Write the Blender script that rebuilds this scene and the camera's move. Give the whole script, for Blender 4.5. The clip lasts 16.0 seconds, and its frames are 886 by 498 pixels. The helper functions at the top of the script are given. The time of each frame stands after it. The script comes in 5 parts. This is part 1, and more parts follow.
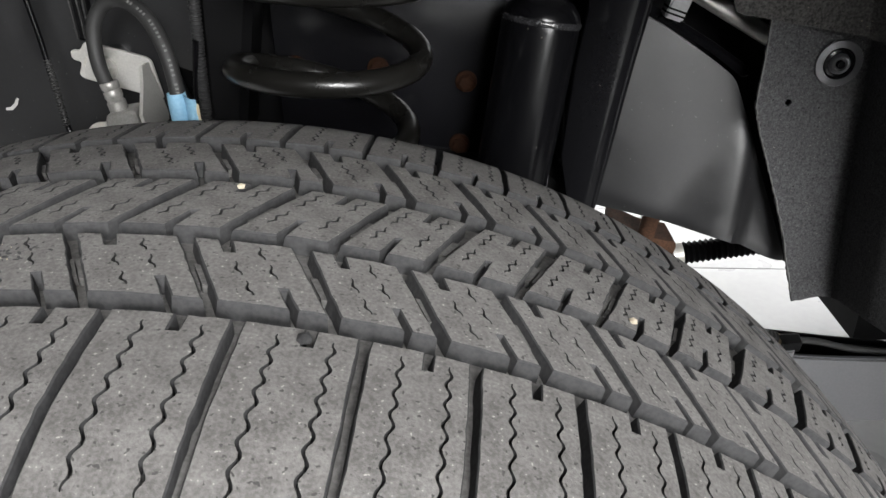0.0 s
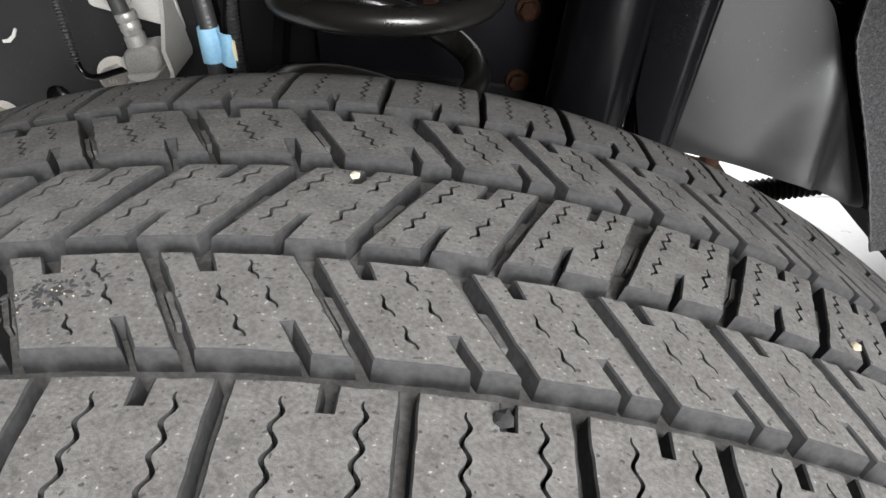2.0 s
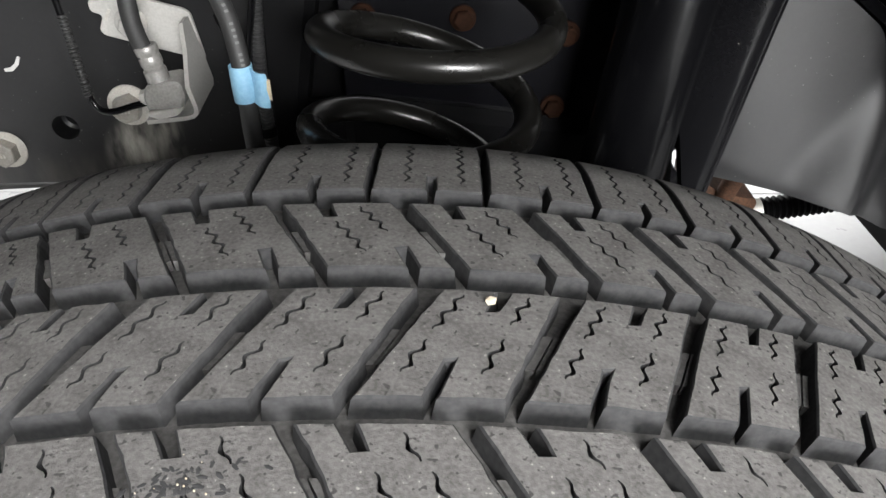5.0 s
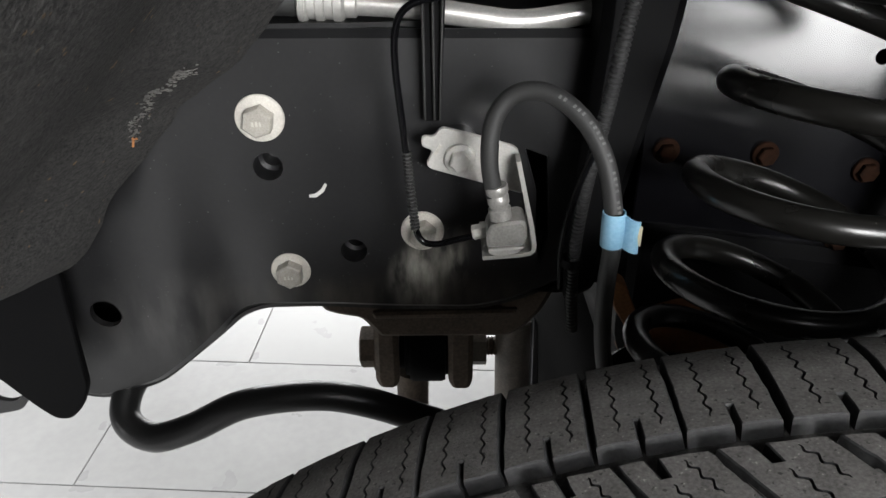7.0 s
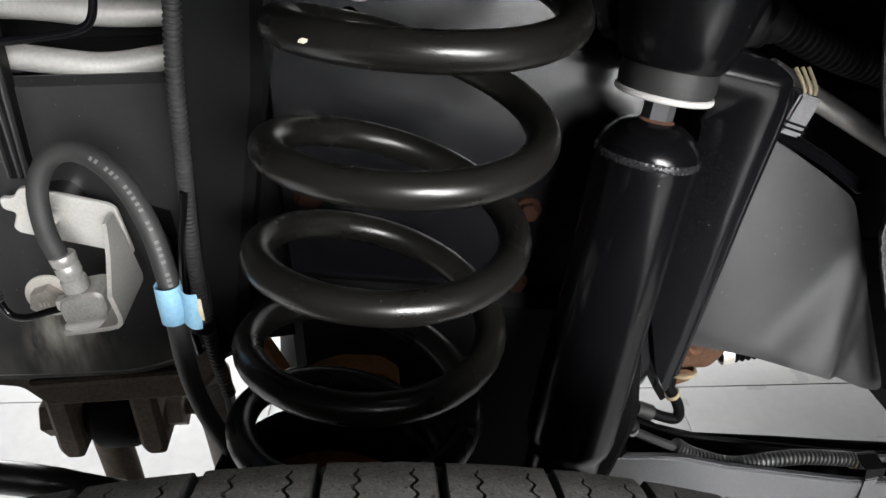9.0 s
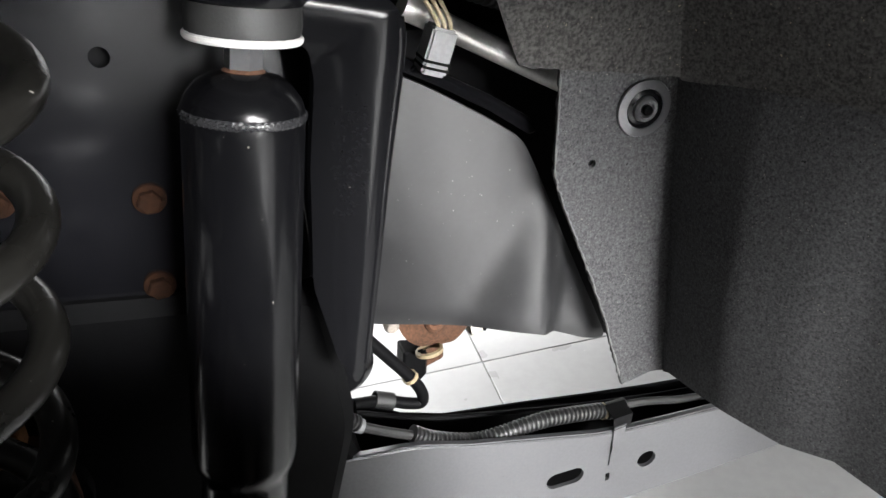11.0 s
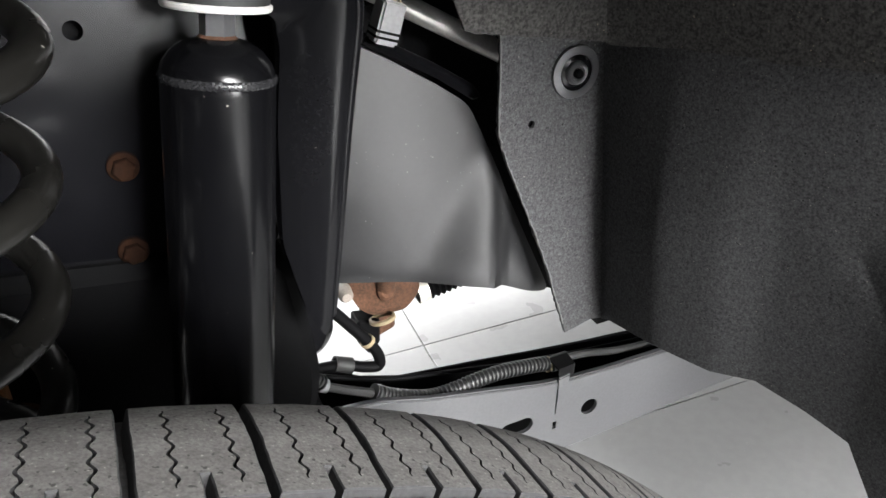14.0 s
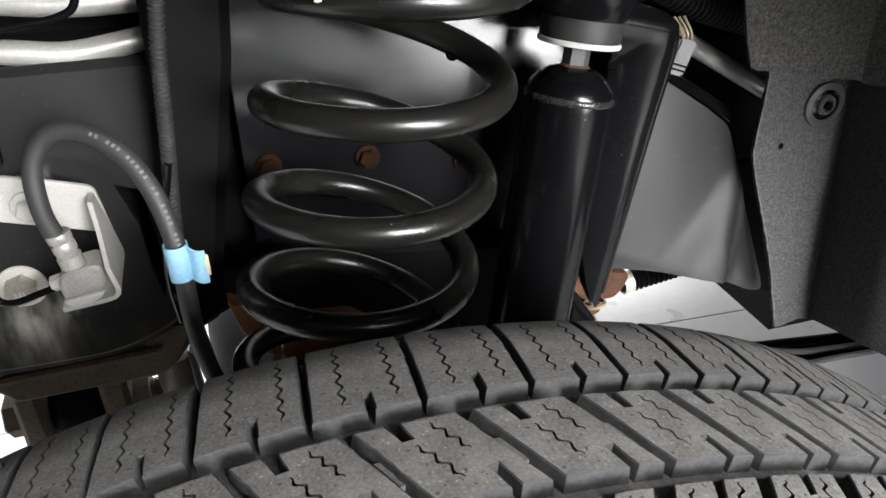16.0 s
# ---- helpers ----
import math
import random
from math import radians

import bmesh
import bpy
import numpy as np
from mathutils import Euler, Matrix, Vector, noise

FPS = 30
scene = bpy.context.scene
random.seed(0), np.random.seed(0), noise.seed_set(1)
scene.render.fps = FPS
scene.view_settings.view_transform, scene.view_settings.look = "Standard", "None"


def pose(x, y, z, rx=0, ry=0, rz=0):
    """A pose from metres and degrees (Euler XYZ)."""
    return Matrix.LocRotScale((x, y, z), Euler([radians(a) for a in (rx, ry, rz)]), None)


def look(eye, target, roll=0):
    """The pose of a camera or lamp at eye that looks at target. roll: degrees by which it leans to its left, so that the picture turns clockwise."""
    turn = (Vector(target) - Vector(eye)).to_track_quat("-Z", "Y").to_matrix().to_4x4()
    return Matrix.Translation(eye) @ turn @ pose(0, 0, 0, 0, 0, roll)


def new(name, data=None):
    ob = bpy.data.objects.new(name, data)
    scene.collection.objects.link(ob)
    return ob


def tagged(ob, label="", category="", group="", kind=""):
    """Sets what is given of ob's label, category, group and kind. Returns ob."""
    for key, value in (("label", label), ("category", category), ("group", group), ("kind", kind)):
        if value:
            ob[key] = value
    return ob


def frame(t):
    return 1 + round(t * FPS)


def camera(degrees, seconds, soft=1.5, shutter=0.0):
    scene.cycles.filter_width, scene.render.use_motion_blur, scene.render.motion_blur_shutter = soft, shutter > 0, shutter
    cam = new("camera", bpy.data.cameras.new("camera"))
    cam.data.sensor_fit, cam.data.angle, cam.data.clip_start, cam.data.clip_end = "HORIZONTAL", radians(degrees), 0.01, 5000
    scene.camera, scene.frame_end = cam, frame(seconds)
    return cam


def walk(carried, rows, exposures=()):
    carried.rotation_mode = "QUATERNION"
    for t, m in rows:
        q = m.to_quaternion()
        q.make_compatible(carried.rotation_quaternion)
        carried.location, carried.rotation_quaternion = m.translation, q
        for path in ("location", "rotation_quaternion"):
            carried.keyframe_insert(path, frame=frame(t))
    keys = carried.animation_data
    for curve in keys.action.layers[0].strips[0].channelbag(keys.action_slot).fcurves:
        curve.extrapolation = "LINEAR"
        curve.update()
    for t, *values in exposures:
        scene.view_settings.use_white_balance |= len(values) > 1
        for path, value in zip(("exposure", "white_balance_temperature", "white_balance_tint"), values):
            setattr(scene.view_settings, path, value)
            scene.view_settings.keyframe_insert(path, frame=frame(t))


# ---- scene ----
cam = camera(60.0, 16.0)
PATH = [
    (0, (-0.0023, -0.0236, 0.9176), (-0.0574, 1.7348, -0.0337), -1.92),
    (0.5, (-0.0305, 0.0062, 0.9173), (-0.0905, 1.7395, -0.0789), -1.86),
    (1, (-0.0573, 0.0230, 0.9191), (-0.1080, 1.7265, -0.1275), -1.73),
    (1.5, (-0.0615, 0.0270, 0.9211), (-0.0983, 1.7012, -0.1725), -1.69),
    (2, (-0.0538, 0.0401, 0.9122), (-0.0829, 1.6860, -0.2236), -1.71),
    (2.5, (-0.0580, 0.0518, 0.9134), (-0.0716, 1.6737, -0.2569), -1.45),
    (3, (-0.0622, 0.0556, 0.9137), (-0.0631, 1.6679, -0.2698), -1.36),
    (3.2, (-0.0612, 0.0546, 0.9150), (-0.0596, 1.6667, -0.2687), -1.32),
    (5.3, (-0.1140, 0.0997, 0.9341), (-0.0745, 1.7288, -0.2254), -0.96),
    (5.5, (-0.1526, 0.1120, 0.9442), (-0.1129, 1.7514, -0.2007), -0.73),
    (6, (-0.2325, 0.1073, 0.9561), (-0.1986, 1.7924, -0.1205), -0.37),
    (6.5, (-0.2806, 0.1037, 0.9568), (-0.2770, 1.8171, -0.0747), -0.56),
    (7, (-0.2806, 0.1129, 0.9617), (-0.2862, 1.8336, -0.0576), -0.57),
    (7.5, (-0.2419, 0.1267, 0.9778), (-0.2283, 1.8460, -0.0438), -0.46),
    (8, (-0.1798, 0.1426, 0.9821), (-0.1457, 1.8575, -0.0465), -0.68),
    (8.5, (-0.1295, 0.1510, 0.9772), (-0.0593, 1.8644, -0.0521), -0.62),
    (9, (-0.0877, 0.1591, 0.9684), (0.0568, 1.8735, -0.0513), -0.53),
    (9.5, (-0.0535, 0.1644, 0.9569), (0.1973, 1.8695, -0.0578), -1.48),
    (10, (-0.0246, 0.1804, 0.9412), (0.3676, 1.8595, -0.0720), -1.70),
    (10.2, (-0.0079, 0.1838, 0.9400), (0.4074, 1.8493, -0.0865), -1.97),
    (12.3, (0.0587, 0.1892, 0.8939), (0.7193, 1.7728, -0.1335), -2.44),
    (12.5, (0.0600, 0.1886, 0.8943), (0.7278, 1.7678, -0.1354), -2.41),
    (13, (0.0669, 0.1930, 0.8890), (0.7477, 1.7659, -0.1418), -2.33),
    (13.5, (0.0583, 0.1833, 0.8987), (0.7467, 1.7525, -0.1327), -2.26),
    (14, (0.0036, 0.1510, 0.9193), (0.6982, 1.7146, -0.1163), -2.09),
    (14.5, (-0.0657, 0.1120, 0.9568), (0.6353, 1.6658, -0.0892), -1.79),
    (15, (-0.0672, 0.1000, 0.9585), (0.6104, 1.6664, -0.0842), -1.90),
    (15.5, (-0.0946, 0.0965, 0.9587), (0.5076, 1.7004, -0.0733), -1.85),
    (16, (-0.1556, 0.1069, 0.9680), (0.3283, 1.7536, -0.0586), -1.29),
]
EXPOSURE = [(0, -1.05), (0.5, -0.65), (2, -0.65), (3.2, -0.75), (5.5, -0.6), (6.0, -0.7), (7, -0.95), (8, -0.7), (9, -0.35), (10, 0.35), (12.5, 0.12), (14, 0.1), (16, -0.08)]
walk(cam, [(t, look(eye, target, roll)) for t, eye, target, roll in PATH], EXPOSURE)


# ---- room light: shop door, ceiling panels, and fills added out of view ----
def area(name, eye, target, w, h, power, color=(1, 1, 1)):
    d = bpy.data.lights.new(name, "AREA")
    d.shape, d.size, d.size_y, d.energy, d.color = "RECTANGLE", w, h, power, color
    ob = new(name, d)
    ob.matrix_world = look(eye, target)
    return ob


world = bpy.data.worlds.new("world")
scene.world = world
world.use_nodes = True
world.node_tree.nodes["Background"].inputs[0].default_value = (0.9, 0.95, 1.0, 1)
world.node_tree.nodes["Background"].inputs[1].default_value = 0.05
area("shop_door_light", (1.7, -3.1, 1.45), (0.1, 0.5, 0.75), 0.95, 1.6, 330)
# Added fill for felt and tyre; its x follows the tower plate reflection.
area("shop_fill_light", (1.0, -3.6, 2.2), (0.2, 0.5, 0.75), 1.0, 1.2, 560)
area("ceiling_light", (0.9, -1.5, 2.9), (0.7, -0.7, 0.0), 1.6, 1.0, 260)
# Weak fill added from the left, no known source.
area("shop_fill_light", (-3.3, -1.4, 1.2), (-0.1, 0.45, 0.75), 0.7, 1.5, 42)
# Invented broad lamp that brightens the floor behind and its bounce.
area("far_floor_fill", (0.3, 4.3, 1.2), (0.3, 1.0, 0.2), 5.0, 1.9, 570)
area("ceiling_light", (-1.8, 0.7, 2.9), (-1.8, 0.7, 0.0), 1.6, 2.4, 240)


# ---- materials ----
def material(name, base, other, rough=0.5, metal=0.0, scale=40.0, fine=600.0, amount=0.5, bump=0.1, bump_scale=None,
             rough_var=0.1, specks=None, island=False, distance=0.0004, coat=0.0, spec=0.5, pits=None):
    """Two tones mixed by a coarse and a fine noise, with a fine relief."""
    m = bpy.data.materials.new(name)
    m.use_nodes = True
    nt = m.node_tree
    N, L = nt.nodes, nt.links
    b = N["Principled BSDF"]
    co = N.new("ShaderNodeTexCoord")
    src = co.outputs["Object"]

    def noise_node(s, detail=4.0):
        n = N.new("ShaderNodeTexNoise")
        n.inputs["Scale"].default_value, n.inputs["Detail"].default_value = s, detail
        L.new(src, n.inputs["Vector"])
        return n.outputs["Fac"]

    def ramp(fac, a, c):
        r = N.new("ShaderNodeMapRange")
        r.inputs[1].default_value, r.inputs[2].default_value = a, c
        L.new(fac, r.inputs[0])
        return r.outputs[0]

    def mix(fac, a, c):
        x = N.new("ShaderNodeMix")
        x.data_type = "RGBA"
        L.new(fac, x.inputs[0])
        for sock, v in ((x.inputs[6], a), (x.inputs[7], c)):
            if isinstance(v, tuple):
                sock.default_value = (*v, 1)
            else:
                L.new(v, sock)
        return x.outputs[2]

    coarse, grain = noise_node(scale), noise_node(fine, 2.0)
    both = N.new("ShaderNodeMath")
    both.operation = "ADD"
    L.new(ramp(coarse, 0.35, 0.7), both.inputs[0])
    L.new(ramp(grain, 0.35, 0.65), both.inputs[1])
    half = N.new("ShaderNodeMath")
    half.operation = "MULTIPLY"
    half.inputs[1].default_value = amount
    L.new(both.outputs[0], half.inputs[0])
    col = mix(half.outputs[0], base, other)
    if island:
        info = N.new("ShaderNodeObjectInfo")
        tone = ramp(info.outputs["Random"], 0.0, 1.0)
        col = mix(tone, col, mix(noise_node(scale * 0.5), base, other))
    if specks:
        tone, size, level = specks
        col = mix(ramp(noise_node(size, 1.0), level, level + 0.03), col, tone)
    if pits:
        tone, size, level = pits
        col = mix(ramp(noise_node(size, 1.5), level, level + 0.05), col, tone)
    b.inputs["Specular IOR Level"].default_value = spec
    L.new(col, b.inputs["Base Color"])
    rr = N.new("ShaderNodeMapRange")
    rr.inputs[3].default_value, rr.inputs[4].default_value = max(rough - rough_var, 0.02), min(rough + rough_var, 1)
    L.new(coarse, rr.inputs[0])
    L.new(rr.outputs[0], b.inputs["Roughness"])
    b.inputs["Metallic"].default_value = metal
    b.inputs["Coat Weight"].default_value = coat
    bp = N.new("ShaderNodeBump")
    bp.inputs["Strength"].default_value, bp.inputs["Distance"].default_value = bump, distance
    L.new(noise_node(bump_scale or fine, 3.0), bp.inputs["Height"])
    L.new(bp.outputs[0], b.inputs["Normal"])
    return m


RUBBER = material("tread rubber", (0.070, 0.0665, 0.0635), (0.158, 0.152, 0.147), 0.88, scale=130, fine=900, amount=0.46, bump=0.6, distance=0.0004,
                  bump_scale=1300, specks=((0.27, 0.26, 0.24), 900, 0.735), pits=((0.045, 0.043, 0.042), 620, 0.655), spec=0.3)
# Darker rubber: paints shade onto block side walls; also colours torn spots.
RUBBER_BASE = material("dark rubber for shaded walls and torn spots", (0.019, 0.019, 0.020), (0.048, 0.0475, 0.048), 0.85, scale=45, fine=600, amount=0.45, bump=0.5, bump_scale=300, spec=0.3)
GROOVE = material("dusty groove floor rubber", (0.046, 0.044, 0.0425), (0.112, 0.109, 0.105), 0.88, scale=60, fine=700, amount=0.45, bump=0.6, bump_scale=400,
                  distance=0.0005, spec=0.3)
FRAME = material("satin black frame paint", (0.0075, 0.0075, 0.0080), (0.0120, 0.0120, 0.0126), 0.33, scale=9, fine=300, amount=0.4, bump=0.30, bump_scale=13, distance=0.006, rough_var=0.05,
                 specks=((0.10, 0.10, 0.095), 480, 0.77), spec=0.58)
GLOSS = material("gloss black enamel", (0.0016, 0.0016, 0.0020), (0.0030, 0.0030, 0.0034), 0.21, scale=25, fine=700, amount=0.5, bump=0.006, bump_scale=160, rough_var=0.03,
                 specks=((0.15, 0.14, 0.12), 420, 0.805), spec=0.25)
SPRING = material("black spring coating", (0.0045, 0.0043, 0.0039), (0.0075, 0.0072, 0.0064), 0.28, scale=30, fine=500, amount=0.5, bump=0.03, rough_var=0.04,
                  specks=((0.22, 0.21, 0.19), 260, 0.80), spec=0.36)
SATIN = material("satin black steel paint", (0.003, 0.003, 0.0036), (0.005, 0.005, 0.0056), 0.20, scale=14, fine=500, amount=0.5, bump=0.03, rough_var=0.05,
                 specks=((0.16, 0.15, 0.135), 380, 0.80), spec=0.18)
PLATE = material("gloss black paint with orange peel", (0.002, 0.002, 0.0026), (0.0036, 0.0036, 0.0044), 0.21, scale=20, fine=500, amount=0.5, bump=0.05, bump_scale=380, rough_var=0.04, spec=0.46)
# Besides real plastic, this black stands in for shade in hollows and gaps.
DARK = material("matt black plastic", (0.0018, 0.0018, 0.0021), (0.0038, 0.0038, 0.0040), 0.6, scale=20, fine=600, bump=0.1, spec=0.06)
BARBLACK = material("worn black bar paint", (0.009, 0.009, 0.0095), (0.015, 0.015, 0.015), 0.34, scale=25, fine=500, amount=0.5, bump=0.03, rough_var=0.06)
WELD = material("shiny weld bead", (0.008, 0.008, 0.009), (0.020, 0.020, 0.021), 0.26, 0.0, scale=200, fine=900, amount=0.5, bump=0.1)
CONDUIT = material("shiny black conduit plastic", (0.012, 0.012, 0.0125), (0.022, 0.022, 0.022), 0.46, scale=60, fine=900, bump=0.05)
FELT = material("pressed felt liner", (0.0258, 0.0258, 0.0266), (0.1095, 0.1095, 0.1125), 1.0, scale=420, fine=820, amount=0.40, bump=0.65, bump_scale=620,
                specks=((0.17, 0.16, 0.145), 620, 0.75), pits=((0.016, 0.016, 0.016), 420, 0.70), distance=0.0008, spec=0.2)
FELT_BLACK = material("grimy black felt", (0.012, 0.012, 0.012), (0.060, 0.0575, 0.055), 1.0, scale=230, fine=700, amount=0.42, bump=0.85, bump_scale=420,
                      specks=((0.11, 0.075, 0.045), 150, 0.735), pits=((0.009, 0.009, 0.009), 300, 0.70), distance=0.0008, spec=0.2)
HOSE = material("hose rubber", (0.010, 0.010, 0.010), (0.020, 0.020, 0.0195), 0.62, scale=60, fine=900, bump=0.2)
ZINC = material("zinc plated steel", (0.46, 0.45, 0.425), (0.57, 0.56, 0.53), 0.40, 0.55, scale=60, fine=700, bump=0.1)
BOLT = material("plated bolt steel", (0.43, 0.41, 0.37), (0.58, 0.56, 0.51), 0.42, 0.25, scale=120, fine=900, bump=0.15)
ALU = material("drawn aluminium", (0.46, 0.45, 0.43), (0.57, 0.56, 0.535), 0.34, 0.65, scale=40, fine=500, bump=0.1)
CAST = material("dirty brown cast steel", (0.068, 0.054, 0.043), (0.150, 0.116, 0.088), 0.75, scale=45, fine=420, amount=0.5, bump=0.5, bump_scale=300, spec=0.25)
NUT = material("worn brown nut steel", (0.15, 0.13, 0.11), (0.25, 0.22, 0.19), 0.5, scale=90, fine=500, amount=0.5, bump=0.3, spec=0.4)
TAN = material("dull tan plastic", (0.16, 0.125, 0.07), (0.24, 0.19, 0.115), 0.7, scale=80, fine=500, bump=0.2)
RUST_MID = material("brown rusty casting", (0.036, 0.020, 0.013), (0.105, 0.050, 0.029), 0.9, scale=60, fine=400, amount=0.5, bump=0.6, bump_scale=260, spec=0.2)
RUST = material("orange rust", (0.16, 0.062, 0.02), (0.30, 0.13, 0.045), 0.85, scale=90, fine=500, amount=0.5, bump=0.5, bump_scale=350)
RUST_DARK = material("dull rusty bolt", (0.008, 0.0037, 0.0022), (0.024, 0.0102, 0.0054), 0.95, scale=90, fine=500, amount=0.5, bump=0.4, spec=0.08)
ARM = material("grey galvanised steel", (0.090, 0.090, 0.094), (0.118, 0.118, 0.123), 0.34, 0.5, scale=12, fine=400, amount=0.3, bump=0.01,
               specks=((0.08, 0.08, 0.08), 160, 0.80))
TILE = material("pale glazed floor tile", (0.28, 0.28, 0.28), (0.33, 0.33, 0.327), 0.30, scale=9, fine=60, amount=0.4, bump=0.03,
                specks=((0.50, 0.49, 0.47), 150, 0.80), island=True)
GROUT = material("grey grout", (0.14, 0.14, 0.138), (0.19, 0.19, 0.186), 0.9, scale=20, fine=300, bump=0.4)
PLASTER = material("grey shop wall paint", (0.09, 0.09, 0.092), (0.12, 0.12, 0.122), 0.8, scale=4, fine=90, bump=0.1)
STEEL = material("dull bare steel", (0.20, 0.195, 0.185), (0.31, 0.30, 0.285), 0.42, 0.45, scale=90, fine=700, bump=0.15)
BOLT_HEAD = material("worn plated bolt head", (0.27, 0.255, 0.225), (0.40, 0.38, 0.34), 0.42, 0.3, scale=160, fine=900, bump=0.2)
WHITE = material("white nylon", (0.44, 0.435, 0.42), (0.53, 0.525, 0.505), 0.45, scale=40, fine=300, bump=0.05)
FELT_TOP = material("brown flecked felt", (0.0205, 0.0198, 0.0192), (0.082, 0.0785, 0.0755), 1.0, scale=300, fine=600, amount=0.42, bump=0.45, bump_scale=520,
                    specks=((0.18, 0.155, 0.12), 560, 0.75), pits=((0.016, 0.015, 0.014), 420, 0.69), distance=0.0009, spec=0.2)
BLUE = material("pale blue tape", (0.16, 0.33, 0.46), (0.235, 0.41, 0.54), 0.6, scale=70, fine=500, amount=0.5, bump=0.35, bump_scale=150)
CREAM = material("cream tape edge", (0.40, 0.34, 0.22), (0.50, 0.44, 0.31), 0.7, scale=80, fine=500, bump=0.2)
GREYPLAST = material("grey plastic clip", (0.16, 0.16, 0.165), (0.21, 0.21, 0.215), 0.5, scale=40, fine=400, bump=0.05)
TEAL = material("faded teal print", (0.008, 0.018, 0.018), (0.018, 0.036, 0.035), 0.7, scale=200, fine=900, bump=0.1)
INK = material("pale print", (0.06, 0.06, 0.06), (0.11, 0.11, 0.105), 0.7, scale=200, fine=900, bump=0.1)
SCUFFED = material("pale scuffed felt fibre", (0.045, 0.044, 0.041), (0.085, 0.082, 0.078), 0.95, scale=200, fine=900, bump=0.2, spec=0.2)
CHALK = material("white paint mark", (0.36, 0.355, 0.34), (0.47, 0.465, 0.45), 0.7, scale=200, fine=900, bump=0.2)
PEBBLE = material("pale grit", (0.30, 0.25, 0.18), (0.46, 0.41, 0.32), 0.85, scale=200, fine=900, bump=0.3)
BODYWHITE = material("white body paint", (0.70, 0.70, 0.71), (0.78, 0.78, 0.79), 0.3, scale=12, fine=300, bump=0.03)


def add_stain(m, centre, size, tone, strength, streak=90.0):
    """Dirt with its own ragged outline, run down a face that stands in x and z."""
    N, L = m.node_tree.nodes, m.node_tree.links
    b = N["Principled BSDF"]
    old = b.inputs["Base Color"].links[0].from_socket
    co = N.new("ShaderNodeTexCoord")
    mp = N.new("ShaderNodeMapping")
    mp.vector_type = "TEXTURE"
    mp.inputs["Location"].default_value = (centre[0], 0.57, centre[1])
    mp.inputs["Scale"].default_value = (size[0], 1.0, size[1])
    L.new(co.outputs["Object"], mp.inputs["Vector"])
    far = N.new("ShaderNodeVectorMath")
    far.operation = "LENGTH"
    L.new(mp.outputs[0], far.inputs[0])
    st = N.new("ShaderNodeMapping")
    st.inputs["Scale"].default_value = (1.0, 1.0, 0.3)
    L.new(co.outputs["Object"], st.inputs["Vector"])
    n = N.new("ShaderNodeTexNoise")
    n.inputs["Scale"].default_value, n.inputs["Detail"].default_value = streak, 6.0
    L.new(st.outputs[0], n.inputs["Vector"])
    edge = N.new("ShaderNodeMapRange")
    edge.inputs[1].default_value, edge.inputs[2].default_value = 1.0, 0.25
    L.new(far.outputs["Value"], edge.inputs[0])
    grain = N.new("ShaderNodeMapRange")
    grain.inputs[1].default_value, grain.inputs[2].default_value, grain.inputs[4].default_value = 0.38, 0.68, strength
    L.new(n.outputs["Fac"], grain.inputs[0])
    k = N.new("ShaderNodeMath")
    k.operation = "MULTIPLY"
    L.new(edge.outputs[0], k.inputs[0])
    L.new(grain.outputs[0], k.inputs[1])
    x = N.new("ShaderNodeMix")
    x.data_type = "RGBA"
    L.new(k.outputs[0], x.inputs[0])
    L.new(old, x.inputs[6])
    x.inputs[7].default_value = (*tone, 1)
    L.new(x.outputs[2], b.inputs["Base Color"])


add_stain(FRAME, (-0.298, 0.664), (0.026, 0.034), (0.55, 0.53, 0.47), 0.95)
add_stain(FRAME, (-0.278, 0.682), (0.020, 0.030), (0.26, 0.25, 0.22), 0.75, 140.0)
add_stain(FRAME, (-0.296, 0.686), (0.010, 0.010), (0.012, 0.011, 0.010), 0.9, 300.0)
add_stain(FRAME, (-0.46, 0.63), (0.10, 0.05), (0.085, 0.082, 0.078), 0.5, 60.0)
add_stain(FRAME, (-0.30, 0.65), (0.16, 0.022), (0.085, 0.075, 0.062), 0.6, 70.0)


# ---- mesh helpers ----
from mathutils import geometry


def finish(bm, name, mat, smooth=0.6):
    me = bpy.data.meshes.new(name)
    bmesh.ops.recalc_face_normals(bm, faces=bm.faces)
    for e in bm.edges:
        if len(e.link_faces) == 2:
            e.smooth = e.calc_face_angle(0) < smooth
    for f in bm.faces:
        f.smooth = True
    bm.to_mesh(me)
    bm.free()
    me.materials.append(mat)
    return me


def part(name, bm, mat, parent, label="", smooth=0.6):
    ob = new(name, finish(bm, name, mat, smooth))
    ob.parent = parent
    return tagged(ob, label)


def thing(name, label, category, group="", bm=None, mat=None, kind="", at=None, smooth=0.6):
    ob = new(name, finish(bm, name, mat, smooth) if bm else None)
    if at is not None:
        ob.matrix_world = at
    return tagged(ob, label, category, group, kind)


def inset(loop, d):
    """The loop moved inwards by d (its turn decides the side)."""
    n = len(loop)
    turn = sum(loop[i][0] * loop[(i + 1) % n][1] - loop[(i + 1) % n][0] * loop[i][1] for i in range(n))
    s = 1 if turn > 0 else -1
    out = []
    for i in range(n):
        p, q, r = (Vector(loop[k % n]) for k in (i - 1, i, i + 1))
        a, b = (q - p).normalized(), (r - q).normalized()
        na, nb = Vector((-a.y, a.x)), Vector((-b.y, b.x))
        m = na + nb
        m = m / max(m.length_squared * 0.5, 0.35)
        out.append(tuple(q + m * d * s))
    return out


